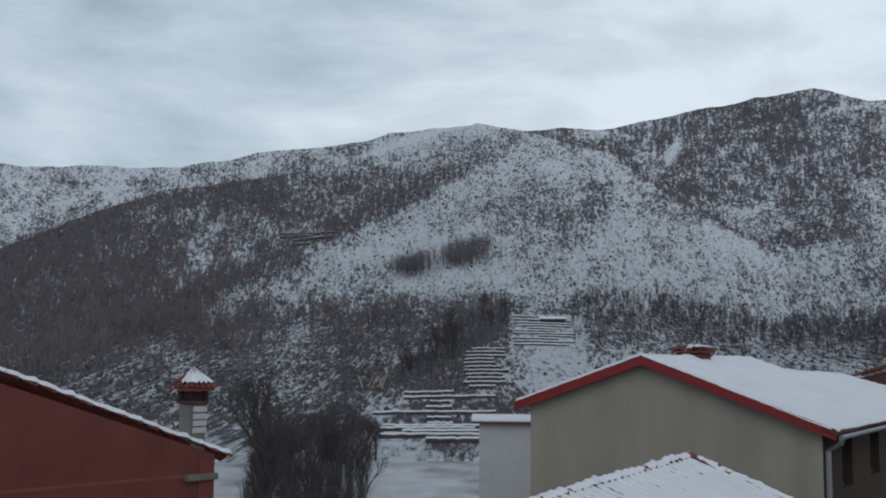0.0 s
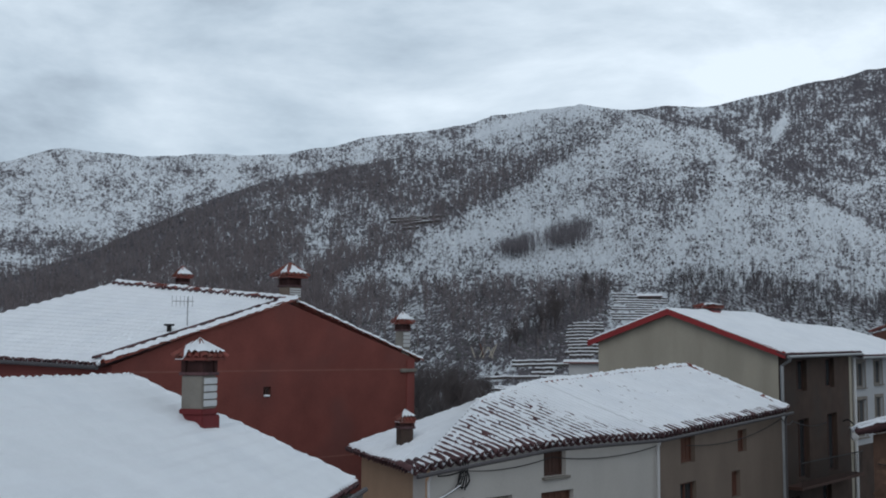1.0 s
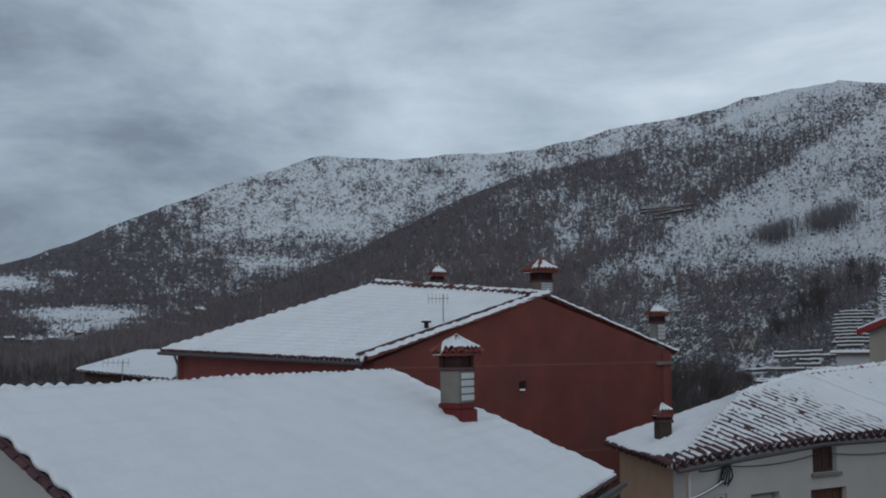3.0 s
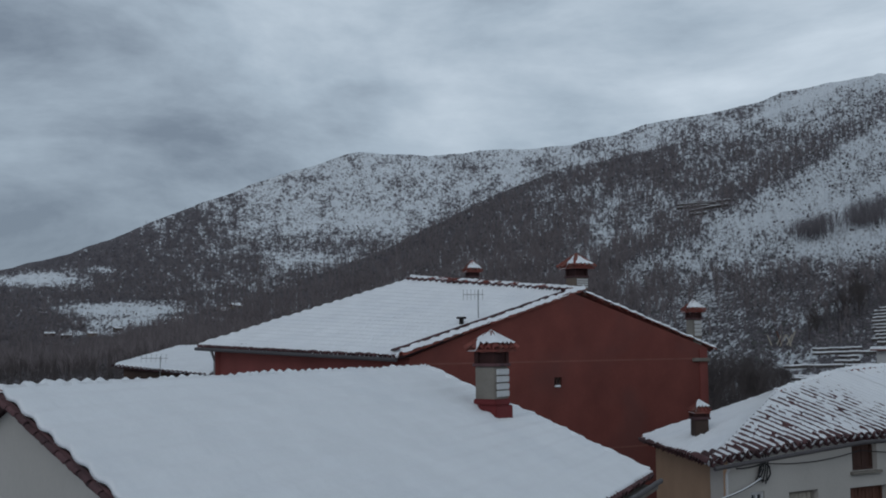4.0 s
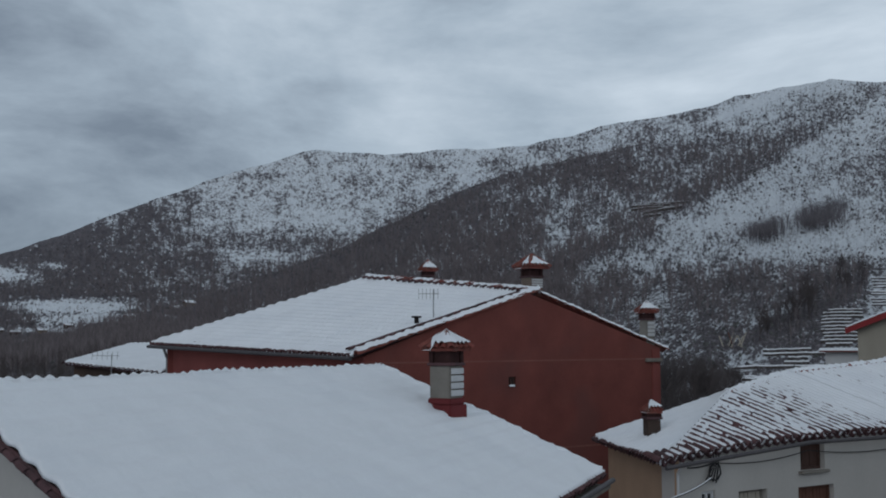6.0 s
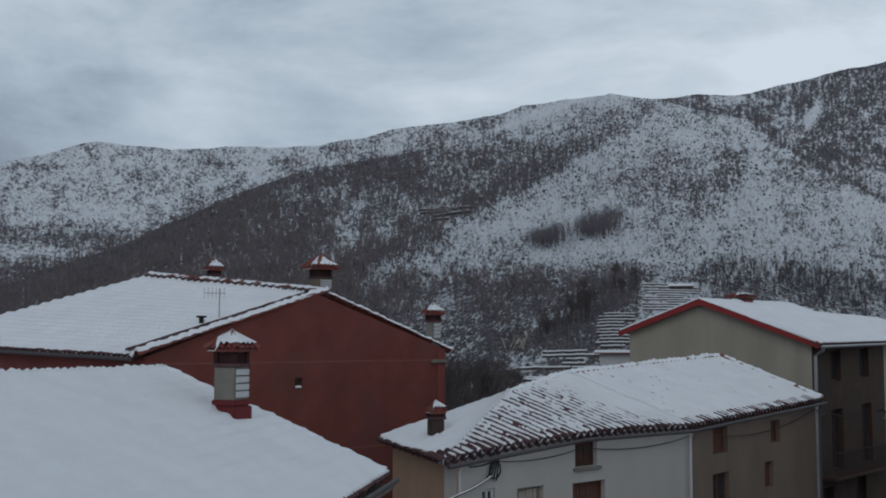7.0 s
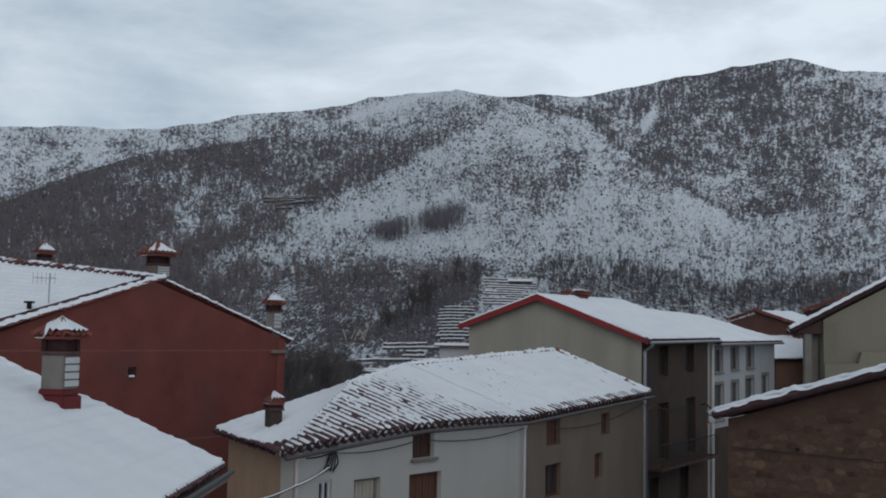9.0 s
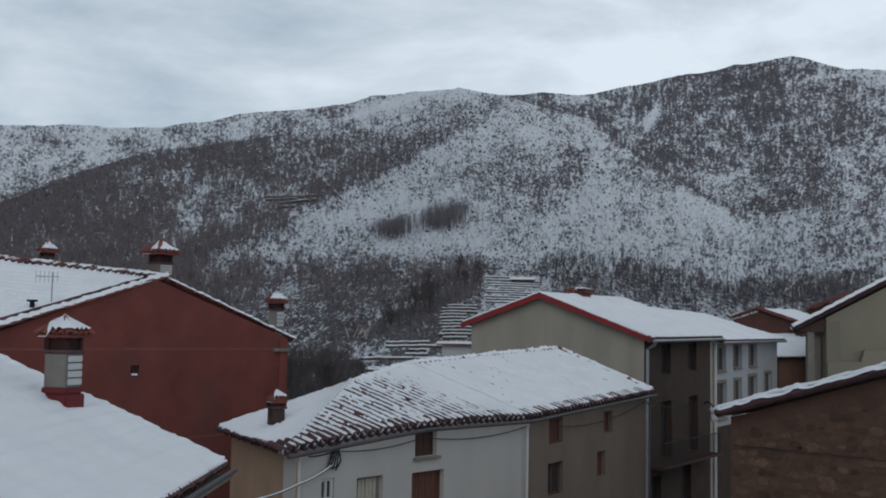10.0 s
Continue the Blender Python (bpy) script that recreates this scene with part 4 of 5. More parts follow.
f2 = (G0 + FD * 19.3).to_2d()[:]
gb = (GL + FD * 8.5).to_2d()[:]
wall(grey, gl, g0, -2, [(0, 9.5), (3.5, 10.68), (8.05, 9.0)], GREY_RENDER, label="grey-green rendered gable wall")
GREY_OPEN = [(1.86, 2.98, 7.46, 8.72), (5.06, 6.2, 7.55, 8.8), (1.87, 3.1, 3.95, 6.35), (5.2, 6.4, 4.0, 6.45), (0.7, 1.9, 0.3, 3.35), (4.35, 5.5, 0.3, 3.5)]
wall(grey, g0, f1, -2, [(0, 9.0), (9, 9.05)], BROWN_WALL, GREY_OPEN, label="brown stone street front")
for k, o in enumerate(GREY_OPEN):
    window(grey, g0, f1, o, "glass", DARK_WOOD, None, 0.2, sill=False)
wall(grey, gb, gl, -2, [(0, 9.4), (9, 9.4)], GREY_RENDER)
wall(grey, f1, gb, -2, [(0, 9.0), (4.7, 10.7), (8.3, 9.4)], GREY_RENDER)
for nm, a, b in (("verge_board", GA + over + V(0, 0, 10.72), G0 + over - GD * 0.4 + V(0, 0, 8.94)), ("verge_board", GL + over + GD * 0.35 + V(0, 0, 9.42), GA + over + V(0, 0, 10.72))):
    bm = bmesh.new()
    prism(bm, [a + V(0, 0, -0.16), b + V(0, 0, -0.16), b + V(0, 0, 0.1), a + V(0, 0, 0.1)], -FD * 0.08)
    part(nm, bm, RED_PAINT, grey, "red-painted verge board")
for a, b in ((G0 + over - GD * 0.3 + V(0, 0, 9.02), GA + over + V(0, 0, 10.80)), (GL + over + GD * 0.3 + V(0, 0, 9.5), GA + over + V(0, 0, 10.80))):
    tile_line(grey, a, b, TILE_RED, 0.8, snow=0.03, name="verge_tile", lift=-0.02)
gutter(grey, G0 + over - GD * 0.5 + V(0, 0, 8.85), G0 + FD * 8.5 - GD * 0.5 + V(0, 0, 8.97), 0.06, METAL)
bm = bmesh.new()
c = G0 - GD * 0.12 + FD * 0.05
tube(bm, [c - GD * 0.35 + V(0, 0, 8.85), c - GD * 0.3 + V(0, 0, 8.7), c + V(0, 0, 8.5), c + V(0, 0, 0)], 0.07)
part("downpipe", bm, METAL, grey, "grey downpipe")
bm = bmesh.new()
prism(bm, [G0 + FD * 0.4 + V(0, 0, 3.72), G0 + FD * 7.6 + V(0, 0, 3.72), G0 + FD * 7.6 - GD * 0.7 + V(0, 0, 3.72), G0 + FD * 0.4 - GD * 0.7 + V(0, 0, 3.72)], V(0, 0, 0.12))
balcony = part("balcony", bm, DARK_WOOD, grey, "narrow balcony slab")
for i in range(37):
    bm = bmesh.new()
    p = G0 + FD * (0.45 + 0.195 * i) - GD * 0.66
    tube(bm, [p + V(0, 0, 3.84), p + V(0, 0, 4.75)], 0.012, 5)
    part("baluster", bm, CABLE, balcony)
bm = bmesh.new()
tube(bm, [G0 + FD * 0.4 - GD * 0.66 + V(0, 0, 4.76), G0 + FD * 7.6 - GD * 0.66 + V(0, 0, 4.76)], 0.025)
part("handrail", bm, CABLE, balcony)
chimney((5.95, 49.7, 10.62), 58, 0.8, 0.22, 0.95, "red chimney with a snowy lid behind the ridge", RED_PAINT, (0.85, 0.8), False, 0.1, 0.16, RED_PAINT)

second = thing("white_street_house", (15, 56, 0), "pale rendered street house with grey window bands and snowy roof", "house", "village houses")
S0 = G0 + FD * 8.5
roof_patch(second, S0 - GD * 0.35 + V(0, 0, 8.92), S0 + FD * 10.9 - GD * 0.35 + V(0, 0, 9.02), S0 + FD * 10.9 + GD * 4.2 + V(0, 0, 10.35), S0 + GD * 4.2 + V(0, 0, 10.5), snow=0.09, wave=0.4, seed=13.0)
SEC_OPEN = [(0.55, 1.75, 7.45, 8.6), (3.1, 4.25, 7.55, 8.7), (5.65, 6.85, 7.6, 8.75), (0.55, 1.85, 5.2, 6.9), (3.15, 4.25, 5.3, 6.95), (5.5, 6.85, 5.3, 7.1), (8.4, 9.55, 5.6, 7.2)]
PALE = material("pale_grey_render", (0.36, 0.37, 0.385), 0.85, 0.1, 0.7, 30, 0.3, 0.01, (0.28, 0.28, 0.28), 0.5)
SAND = material("sand_stone_band", (0.19, 0.17, 0.15), 0.85, 0.15, 3, 40)
wall(second, f1, f2, -2, [(0, 8.9), (11, 9.0)], PALE, SEC_OPEN, label="pale rendered street front")
LB = -GD * 0.04
wall(second, (f1[0] + LB.x, f1[1] + LB.y), (f2[0] + LB.x, f2[1] + LB.y), -2, [(0, 4.85), (11, 4.95)], BROWN_WALL, thick=0.03, label="dark brown facing over the lower street front", name="lower_facing")
for o in SEC_OPEN:
    window(second, f1, f2, o, "glass", SAND, SAND, 0.14)
s2b = (S0 + FD * 10.8 + GD * 8).to_2d()[:]
wall(second, f2, s2b, -2, [(0, 9.0), (4.5, 10.2), (8, 8.6)], PALE)
wall(second, s2b, gb, -2, [(0, 8.6), (11, 8.6)], PALE)
gutter(second, S0 - GD * 0.5 + V(0, 0, 8.8), S0 + FD * 10.8 - GD * 0.5 + V(0, 0, 8.9), 0.06, METAL)
bm = bmesh.new()
tube(bm, [V(*f1, 8.8) - GD * 0.1, V(*f1, 0) - GD * 0.1], 0.08)
part("downpipe", bm, WHITE_BLOCK, second)

# the rubble-stone house by the street
stone = thing("stone_house", (9, 20, 0), "old rubble-stone house with a snow-lined verge", "house", "village houses")
SL, SR = V(5.35, 21.35, 0), V(11.5, 16.6, 0)
sd = (SR - SL).normalized()
sn = V(-sd.y, sd.x, 0)
wall(stone, (5.5, 21.35), (11.5, 16.75), -1, [(0, 7.48), (7.55, 9.75)], MORTAR, label="brown rubble-stone gable wall", thick=0.5)
wall(stone, (10.7, 28), (5.5, 21.35), -1, [(0, 7.5), (9, 7.5)], MORTAR)
roof_patch(stone, SL + sn * 8.4 + V(-0.1, 0, 7.62), SL - sn * 0.2 + V(-0.1, 0, 7.62), SR - sn * 0.2 + V(0, 0, 9.92), SR + sn * 8.4 + V(0, 0, 9.92), snow=0.085, wave=0.6, seed=15.0, rough=1.6)
tile_line(stone, SL - sn * 0.22 + V(0, 0, 7.58), SR - sn * 0.22 + V(0, 0, 9.86), TILE_OLD, 0.55, snow=0.07, lump=2.6, name="verge_tile")

# the ochre house up the street
ochre = thing("ochre_house", (14, 38, 0), "greenish-ochre rendered house with a dark timber eave", "house", "village houses")
OCHRE = material("greenish_ochre_render", (0.215, 0.197, 0.15), 0.9, 0.14, 0.8, 30, 0.3, 0.01, (0.24, 0.22, 0.17), 0.5, (1.4, 1.4, 0.4))
OE, OA = V(10.75, 34.35, 9.36), V(14.4, 34.4, 11.28)
roof_patch(ochre, OE + V(3.6, 9, 0), OE, OA, OA + V(3.6, 9, 0), snow=0.07, wave=0.7, seed=17.0)
tile_line(ochre, OE + V(0, -0.05, -0.02), OA + V(0, -0.05, -0.02), TILE_OLD, 0.9, snow=0.05, name="verge_tile")
wall(ochre, (11.9, 34.55), (18.5, 34.6), -1, [(0, 9.7), (2.5, 11.0), (6.6, 9.0)], OCHRE, label="greenish-ochre gable wall")
wall(ochre, (15.4, 43.5), (11.9, 34.55), -1, [(0, 9.5), (9, 9.6)], OCHRE)
bm = bmesh.new()
prism(bm, [V(11.0, 34.62, 9.25), V(11.9, 34.62, 9.25), V(11.9, 34.62, 9.7), V(11.3, 34.62, 9.42)], V(2.4, 6, 0))
part("eave_soffit", bm, DARK_WOOD, ochre, "dark timber eave")
for k in range(2):
    bm = bmesh.new()
    box(bm, pose(11.45 + 0.3 * k, 34.75 + 0.3 * k, 7.2), 0.22, 0.2, 2.05, 0.01)
    part("post", bm, CEMENT, ochre, "grey post below the eave")
bm = bmesh.new()
prism(bm, [V(11.85, 34.3, 7.75), V(14.5, 34.3, 8.05), V(14.5, 34.3, 8.75), V(13.0, 34.3, 8.7), V(12.9, 34.3, 8.35), V(11.85, 34.3, 8.3)], V(0, 0.2, 0))
part("parapet", bm, OCHRE, ochre, "ochre stepped parapet")

# roofs further up the street
farh = thing("far_house", (22, 70, 0), "distant house with red verge and snowy roof", "house", "village houses")
roof_patch(farh, (21.6, 66.4, 9.85), (25.6, 71.5, 9.9), (23.6, 75.0, 11.0), (19.6, 69.3, 10.85), snow=0.09, wave=0.5, seed=19.0)
tile_line(farh, (21.6, 66.3, 9.85), (19.6, 69.25, 10.88), RIDGE_RED, 1.3, name="verge_tile")
tile_line(farh, (18.4, 71.3, 10.3), (19.6, 69.25, 10.88), RIDGE_RED, 1.3, name="verge_tile")
wall(farh, (18.5, 71.2), (21.5, 66.7), -2, [(0, 10.2), (2.3, 10.75), (5.5, 9.75)], material("rust_wall", (0.15, 0.07, 0.055), 0.9, 0.2, 1, 20))
wall(farh, (21.5, 66.7), (25.5, 71.7), -2, [(0, 9.75), (6.5, 9.8)], BROWN_WALL)
russet = thing("russet_house", (23, 60, 0), "distant house with a russet tiled roof edge and thin snow", "house", "village houses")
roof_patch(russet, (19.9, 60.8, 10.6), (23.4, 66.0, 10.6), (26.2, 62.0, 12.0), (22.7, 56.8, 11.95), snow=0.05, bare=0.8, old=False, wave=1.0, seed=23.0)
tile_line(russet, (19.85, 60.7, 10.62), (22.7, 56.7, 11.97), RIDGE_RED, 1.5, name="verge_tile")
wall(russet, (20.2, 60.6), (22.9, 56.9), -2, [(0, 10.5), (4.6, 11.85)], BROWN_WALL, label="brown gable wall")
wall(russet, (23.4, 65.7), (20.2, 60.6), -2, [(0, 10.5), (6, 10.5)], BROWN_WALL)
annex = thing("street_annex", (20, 63, 0), "low brown house with a snowy lean-to roof", "house", "village houses")
roof_patch(annex, (18.6, 62.8, 8.0), (22.6, 63.6, 8.1), (22.2, 67.5, 9.3), (18.3, 66.8, 9.3), snow=0.09, wave=0.5, seed=21.0)
wall(annex, (18.6, 63.1), (22.6, 63.9), -2, [(0, 7.95), (5, 8.0)], material("rust_brown_wall", (0.16, 0.09, 0.065), 0.9, 0.2, 1, 20), label="rust-brown wall")
wall(annex, (18.3, 66.8), (18.6, 63.1), -2, [(0, 9.2), (4, 7.95)], BROWN_WALL)


# ---- scrub and winter woods on the slopes ----
rng = np.random.default_rng(11)


def slope_spots(count, keep):
    """Spots on the open slopes, with their growth: x, y, z, r. keep(az, el, r, g) gives the chance of each."""
    columns = {}
    out = []
    rs = np.concatenate([np.arange(125, 600, 6), np.arange(600, 1960, 12)])
    tries = 0
    while len(out) < count and tries < count * 8:
        tries += 1
        az = float(rng.uniform(-50, 27))
        key = round(az / 0.25)
        if key not in columns:
            hs = np.array([hill_height(key * 0.25, float(r)) for r in rs])
            els = np.degrees(np.arctan2(hs - EYE, rs))
            columns[key] = np.maximum.accumulate(els)
        run = columns[key]
        el = float(rng.uniform(run[0], run[-1]))
        i = int(np.searchsorted(run, el))
        if i >= len(rs) - 1:
            continue
        r = float(rs[i] + rng.uniform(-3, 3))
        g = growth(az, el, r)
        if rng.random() < keep(az, el, r, g):
            size = 0.32 + 0.68 * smooth(180, 1000, r)
            out.append((r * math.sin(radians(az)), r * math.cos(radians(az)), hill_height(az, r), size))
    return np.array(out)


def mesh_of(name, verts, faces, mat, label, category):
    me = bpy.data.meshes.new(name)
    me.vertices.add(len(verts))
    me.vertices.foreach_set("co", verts.astype(np.float32).ravel())
    me.loops.add(faces.size)
    me.loops.foreach_set("vertex_index", faces.astype(np.int32).ravel())
    me.polygons.add(len(faces))
    me.polygons.foreach_set("loop_start", np.arange(0, faces.size, 3, dtype=np.int32))
    me.update(calc_edges=True)
    me.materials.append(mat)
    return tagged(new(name, me), label, category, kind="stuff")


def scrub(name, spots, low, high, mat, label):
    """Many small uneven bushes in one mesh."""
    n = len(spots)
    ring = 6
    size = spots[:, 3] * rng.uniform(low, high, n) * (0.55 + 0.9 * rng.random(n) ** 2)
    ang = np.linspace(0, math.tau, ring, endpoint=False)[None, :] + rng.uniform(0, 6, n)[:, None]
    rad = size[:, None] * rng.uniform(0.6, 1.25, (n, ring)) * 0.5
    v = np.zeros((n, ring + 2, 3))
    v[:, :ring, 0], v[:, :ring, 1] = np.cos(ang) * rad, np.sin(ang) * rad
    v[:, :ring, 2] = size[:, None] * rng.uniform(0.1, 0.5, (n, ring))
    v[:, ring, 2] = size * rng.uniform(0.55, 1.0, n)
    v[:, ring, :2] = rng.uniform(-0.2, 0.2, (n, 2)) * size[:, None]
    v[:, ring + 1, 2] = -0.6
    v += spots[:, None, :3]
    f = []
    for k in range(ring):
        f += [(k, (k + 1) % ring, ring), ((k + 1) % ring, k, ring + 1)]
    f = np.array(f)[None] + (np.arange(n) * (ring + 2))[:, None, None]
    mesh_of(name, v.reshape(-1, 3), f.reshape(-1, 3), mat, label, "bushes")


def woods(name, spots, low, high, mat, label, twigs=11, width=0.2):
    """Many bare trees: a tapered trunk and a fan of upright twigs each."""
    n = len(spots)
    h = (0.35 + 0.65 * spots[:, 3]) * rng.uniform(low, high, n) * (0.7 + 0.5 * rng.random(n))
    k = twigs + 1
    base = np.zeros((n, k, 3))
    tip = np.zeros((n, k, 3))
    t = rng.uniform(0.15, 0.6, (n, k))
    t[:, 0] = 0
    lean = rng.normal(0, 0.03, (n, 2))
    base[:, :, 2] = h[:, None] * t
    base[:, :, :2] = lean[:, None, :] * base[:, :, 2:3]
    ang, out = rng.uniform(0, math.tau, (n, k)), rng.uniform(0.08, 0.34, (n, k))
    out[:, 0] = 0.02
    tip[:, :, 0], tip[:, :, 1] = np.cos(ang) * out * h[:, None], np.sin(ang) * out * h[:, None]
    tip[:, :, 2] = h[:, None] * np.minimum(1.0, t + rng.uniform(0.25, 0.5, (n, k)))
    tip[:, 0, 2] = h
    wd = np.full((n, k), width * 0.55)
    wd[:, 0] = width
    wd *= (h[:, None] / 8.0)
    v = np.zeros((n, k, 4, 3))
    for j, a in enumerate((0, math.tau / 3, 2 * math.tau / 3)):
        v[:, :, j] = base
        v[:, :, j, 0] += np.cos(a + ang) * wd
        v[:, :, j, 1] += np.sin(a + ang) * wd
    v[:, :, 3] = tip
    v[:, 0, :3, 2] -= 1.0
    v += spots[:, None, None, :3]
    f = np.array([(0, 1, 3), (1, 2, 3), (2, 0, 3)])[None] + (np.arange(n * k) * 4)[:, None, None]
    mesh_of(name, v.reshape(-1, 3), f.reshape(-1, 3), mat, label, "trees")


def crest_gap(az, el):
    top = max(float(np.interp(az, NC[:, 0], NC[:, 1])), float(np.interp(az, FC[:, 0], FC[:, 1])))
    return smooth(0.08, 0.4, top - el)


def open_slope(az, el, r, g):
    return crest_gap(az, el) * min(1.0, max(0.05, (g - 0.2) * 1.6)) * (1 - 0.6 * terraced(az, r))


def wooded(az, el, r, g):
    left = 1 - smooth(-8, -3, az - 0.8 * (el - 5.3))
    return crest_gap(az, el) * (smooth(0.5, 0.75, g) * left + 0.4 * (1 - smooth(2.6, 4.2, el)) * smooth(0.5, 0.8, g)) * (1 - smooth(1500, 1900, r) * 0.6) * (1 - terraced(az, r)) * smooth(150, 260, r)


spots = slope_spots(60000, open_slope)
scrub("hillside_scrub", spots[:40000], 0.6, 2.0, HAZED_SCRUB, "dark leafless scrub dotted over the snowy slopes")
scrub("evergreen_scrub", spots[40000:], 0.6, 1.8, HAZED_EVERGREEN, "dark green broom and juniper on the slopes")
woods("winter_wood", slope_spots(22000, wooded), 4, 8.5, HAZED_BARK, "bare grey-brown winter wood on the valley side")


# ---- behind the village: terraces, sheds, trees ----
def on_slope(az, r, up=0.0):
    return V(r * math.sin(radians(az)), r * math.cos(radians(az)), hill_height(az, r) + up)


DRY_STONE = material("dark_dry_stone", (0.07, 0.062, 0.06), 0.95, 0.4, 0.8, 6, 0.6, 0.05)


def terrace(az0, az1, radii, height, label):
    """Dry-stone retaining walls one above another, snow on every step."""
    first = on_slope((az0 + az1) / 2, radii[0])
    t = thing("terrace", first, label, "terraces", "terraces behind the village")
    for k, r in enumerate(radii):
        span = az1 - az0
        a0 = az0 + span * random.choice((0.0, 0.0, 0.05, 0.2, 0.4)) + random.uniform(-0.1, 0.2)
        a1 = az1 - span * random.choice((0.0, 0.0, 0.08, 0.25, 0.4)) - random.uniform(0, 0.2)
        n = 16
        for bottom, top, mat, nm, deep in ((-0.6, height, DRY_STONE, "terrace_wall", 0.5), (height, height + 0.14, SNOW, "snow_strip", 0.9)):
            bm = bmesh.new()
            rows = []
            for i in range(n + 1):
                az = a0 + (a1 - a0) * i / n
                wob = 0.5 * noise.noise(V(i * 0.35, k * 3.3, 1.0))
                up = 0.08 * noise.noise(V(i * 0.8, k * 2.1, 5.0))
                p, q = on_slope(az, r + wob, up), on_slope(az, r + wob + deep, up)
                q.z = p.z
                rows.append([bm.verts.new(p + V(0, 0, bottom)), bm.verts.new(p + V(0, 0, top)), bm.verts.new(q + V(0, 0, top)), bm.verts.new(q + V(0, 0, bottom))])
            for u, v in zip(rows, rows[1:]):
                for j in range(4):
                    bm.faces.new((u[j], v[j], v[(j + 1) % 4], u[(j + 1) % 4]))
            bm.faces.new(rows[0])
            bm.faces.new(rows[-1][::-1])
            bmesh.ops.recalc_face_normals(bm, faces=bm.faces[:])
            part(nm, bm, mat, t)
    return t


terrace(1.9, 4.9, [196 + 3.6 * i for i in range(11)], 0.26, "dark dry-stone terraces striped with snow")
terrace(-4.6, 1.6, [112 + 3.7 * i for i in range(12)], 0.32, "low dry-stone terraces under snow behind the roofs")
terrace(-0.4, 1.7, [156 + 3.3 * i for i in range(11)], 0.42, "narrow dry-stone terraces beside the outbuilding")
terrace(-9.6, -6.8, [420 + 12 * i for i in range(5)], 1.1, "old hillside terraces in the wood")


def shed(az, r, wide, deep, high, wall_mat, label, turn=0.0, rise=0.5):
    """A small gabled shed with a snowy roof."""
    at = on_slope(az, r)
    h = thing("shed", at, label, "shed", "sheds on the slope", turn=turn - az)
    m = h.matrix_world.copy()
    bm = bmesh.new()
    w, d = wide / 2, deep / 2
    prism(bm, [m @ V(-w, -d, -1.5), m @ V(w, -d, -1.5), m @ V(w, -d, high), m @ V(-w, -d, high)], m.to_3x3() @ V(0, deep, 0))
    part("wall", bm, wall_mat, h)
    for mat, lift, nm in ((TILE, 0.0, "roof"), (SNOW, 0.07, "snow_cover")):
        bm = bmesh.new()
        prism(bm, [m @ V(-w - 0.3, -d - 0.3, high + lift), m @ V(-w - 0.3, 0, high + rise + lift), m @ V(-w - 0.3, d + 0.3, high + lift), m @ V(-w - 0.3, d + 0.3, high + lift + 0.07), m @ V(-w - 0.3, 0, high + rise + lift + 0.07), m @ V(-w - 0.3, -d - 0.3, high + lift + 0.07)],
              m.to_3x3() @ V(wide + 0.6, 0, 0))
        part(nm, bm, mat, h)
    bm = bmesh.new()
    box(bm, m @ pose(0, -d - 0.02, 0), 0.9, 0.05, min(1.9, high - 0.2), 0.01)
    part("door", bm, DARK_WOOD, h)
    return h


shed(3.9, 228, 4.6, 3.4, 0.5, DRY_STONE, "small dark shed with a snowy roof above the terraces")
shed(0.72, 62, 2.0, 5.0, 7.25, WHITE_BLOCK, "small plain white outbuilding behind the roofs", rise=0.05)
for az, r, wd in ((-40.6, 930, 8), (-39.4, 905, 7), (-33.0, 500, 5), (-32.4, 470, 4), (-35.3, 540, 4), (-41.4, 960, 8), (-38.2, 890, 6)):
    shed(az, r, wd, 3.5, 2.2, random.choice((BROWN_WALL, WHITE_WALL, BEIGE_WALL)), "small village house far down the valley, snow on its roof", random.uniform(-30, 30), 1.2)


def tree_mesh(seed, height, spread, twig_levels=4):
    """A bare tree: trunk tapering into limbs and fine twigs."""
    r = random.Random(seed)
    trunk, crown = bmesh.new(), bmesh.new()

    def limb(bm, a, b, ra, rb, sides):
        d = (b - a).normalized()
        s = d.cross(V(0.3, 0.9, 0.1)).normalized()
        t = s.cross(d)
        A = [bm.verts.new(a + ra * (math.cos(k * math.tau / sides) * s + math.sin(k * math.tau / sides) * t)) for k in range(sides)]
        B = [bm.verts.new(b + rb * (math.cos(k * math.tau / sides) * s + math.sin(k * math.tau / sides) * t)) for k in range(sides)]
        for k in range(sides):
            bm.faces.new((A[k], A[(k + 1) % sides], B[(k + 1) % sides], B[k]))

    def grow(a, d, length, rad, level):
        b = a + d * length
        limb(trunk if level < 2 else crown, a, b, rad, rad * 0.68, 6 if level < 2 else 3)
        if level >= twig_levels:
            return
        for _ in range(r.choice((3, 3, 4)) if level else 4):
            nd = (d + V(r.uniform(-1, 1), r.uniform(-1, 1), r.uniform(-0.15, 0.7)) * spread).normalized()
            grow(a.lerp(b, r.uniform(0.55, 1.0)), nd, length * r.uniform(0.55, 0.8), rad * 0.55, level + 1)
    grow(V(0, 0, -0.4), V(r.uniform(-0.06, 0.06), r.uniform(-0.06, 0.06), 1).normalized(), height * 0.34, height * 0.022, 0)
    out = []
    for nm, bm in (("trunk", trunk), ("crown", crown)):
        me = bpy.data.meshes.new(nm)
        bm.to_mesh(me)
        bm.free()
        me.materials.append(BARK_NEAR)
        out.append(me)
    return out


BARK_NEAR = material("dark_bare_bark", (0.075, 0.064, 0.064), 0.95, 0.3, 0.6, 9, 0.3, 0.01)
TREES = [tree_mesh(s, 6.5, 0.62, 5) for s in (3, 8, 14)]


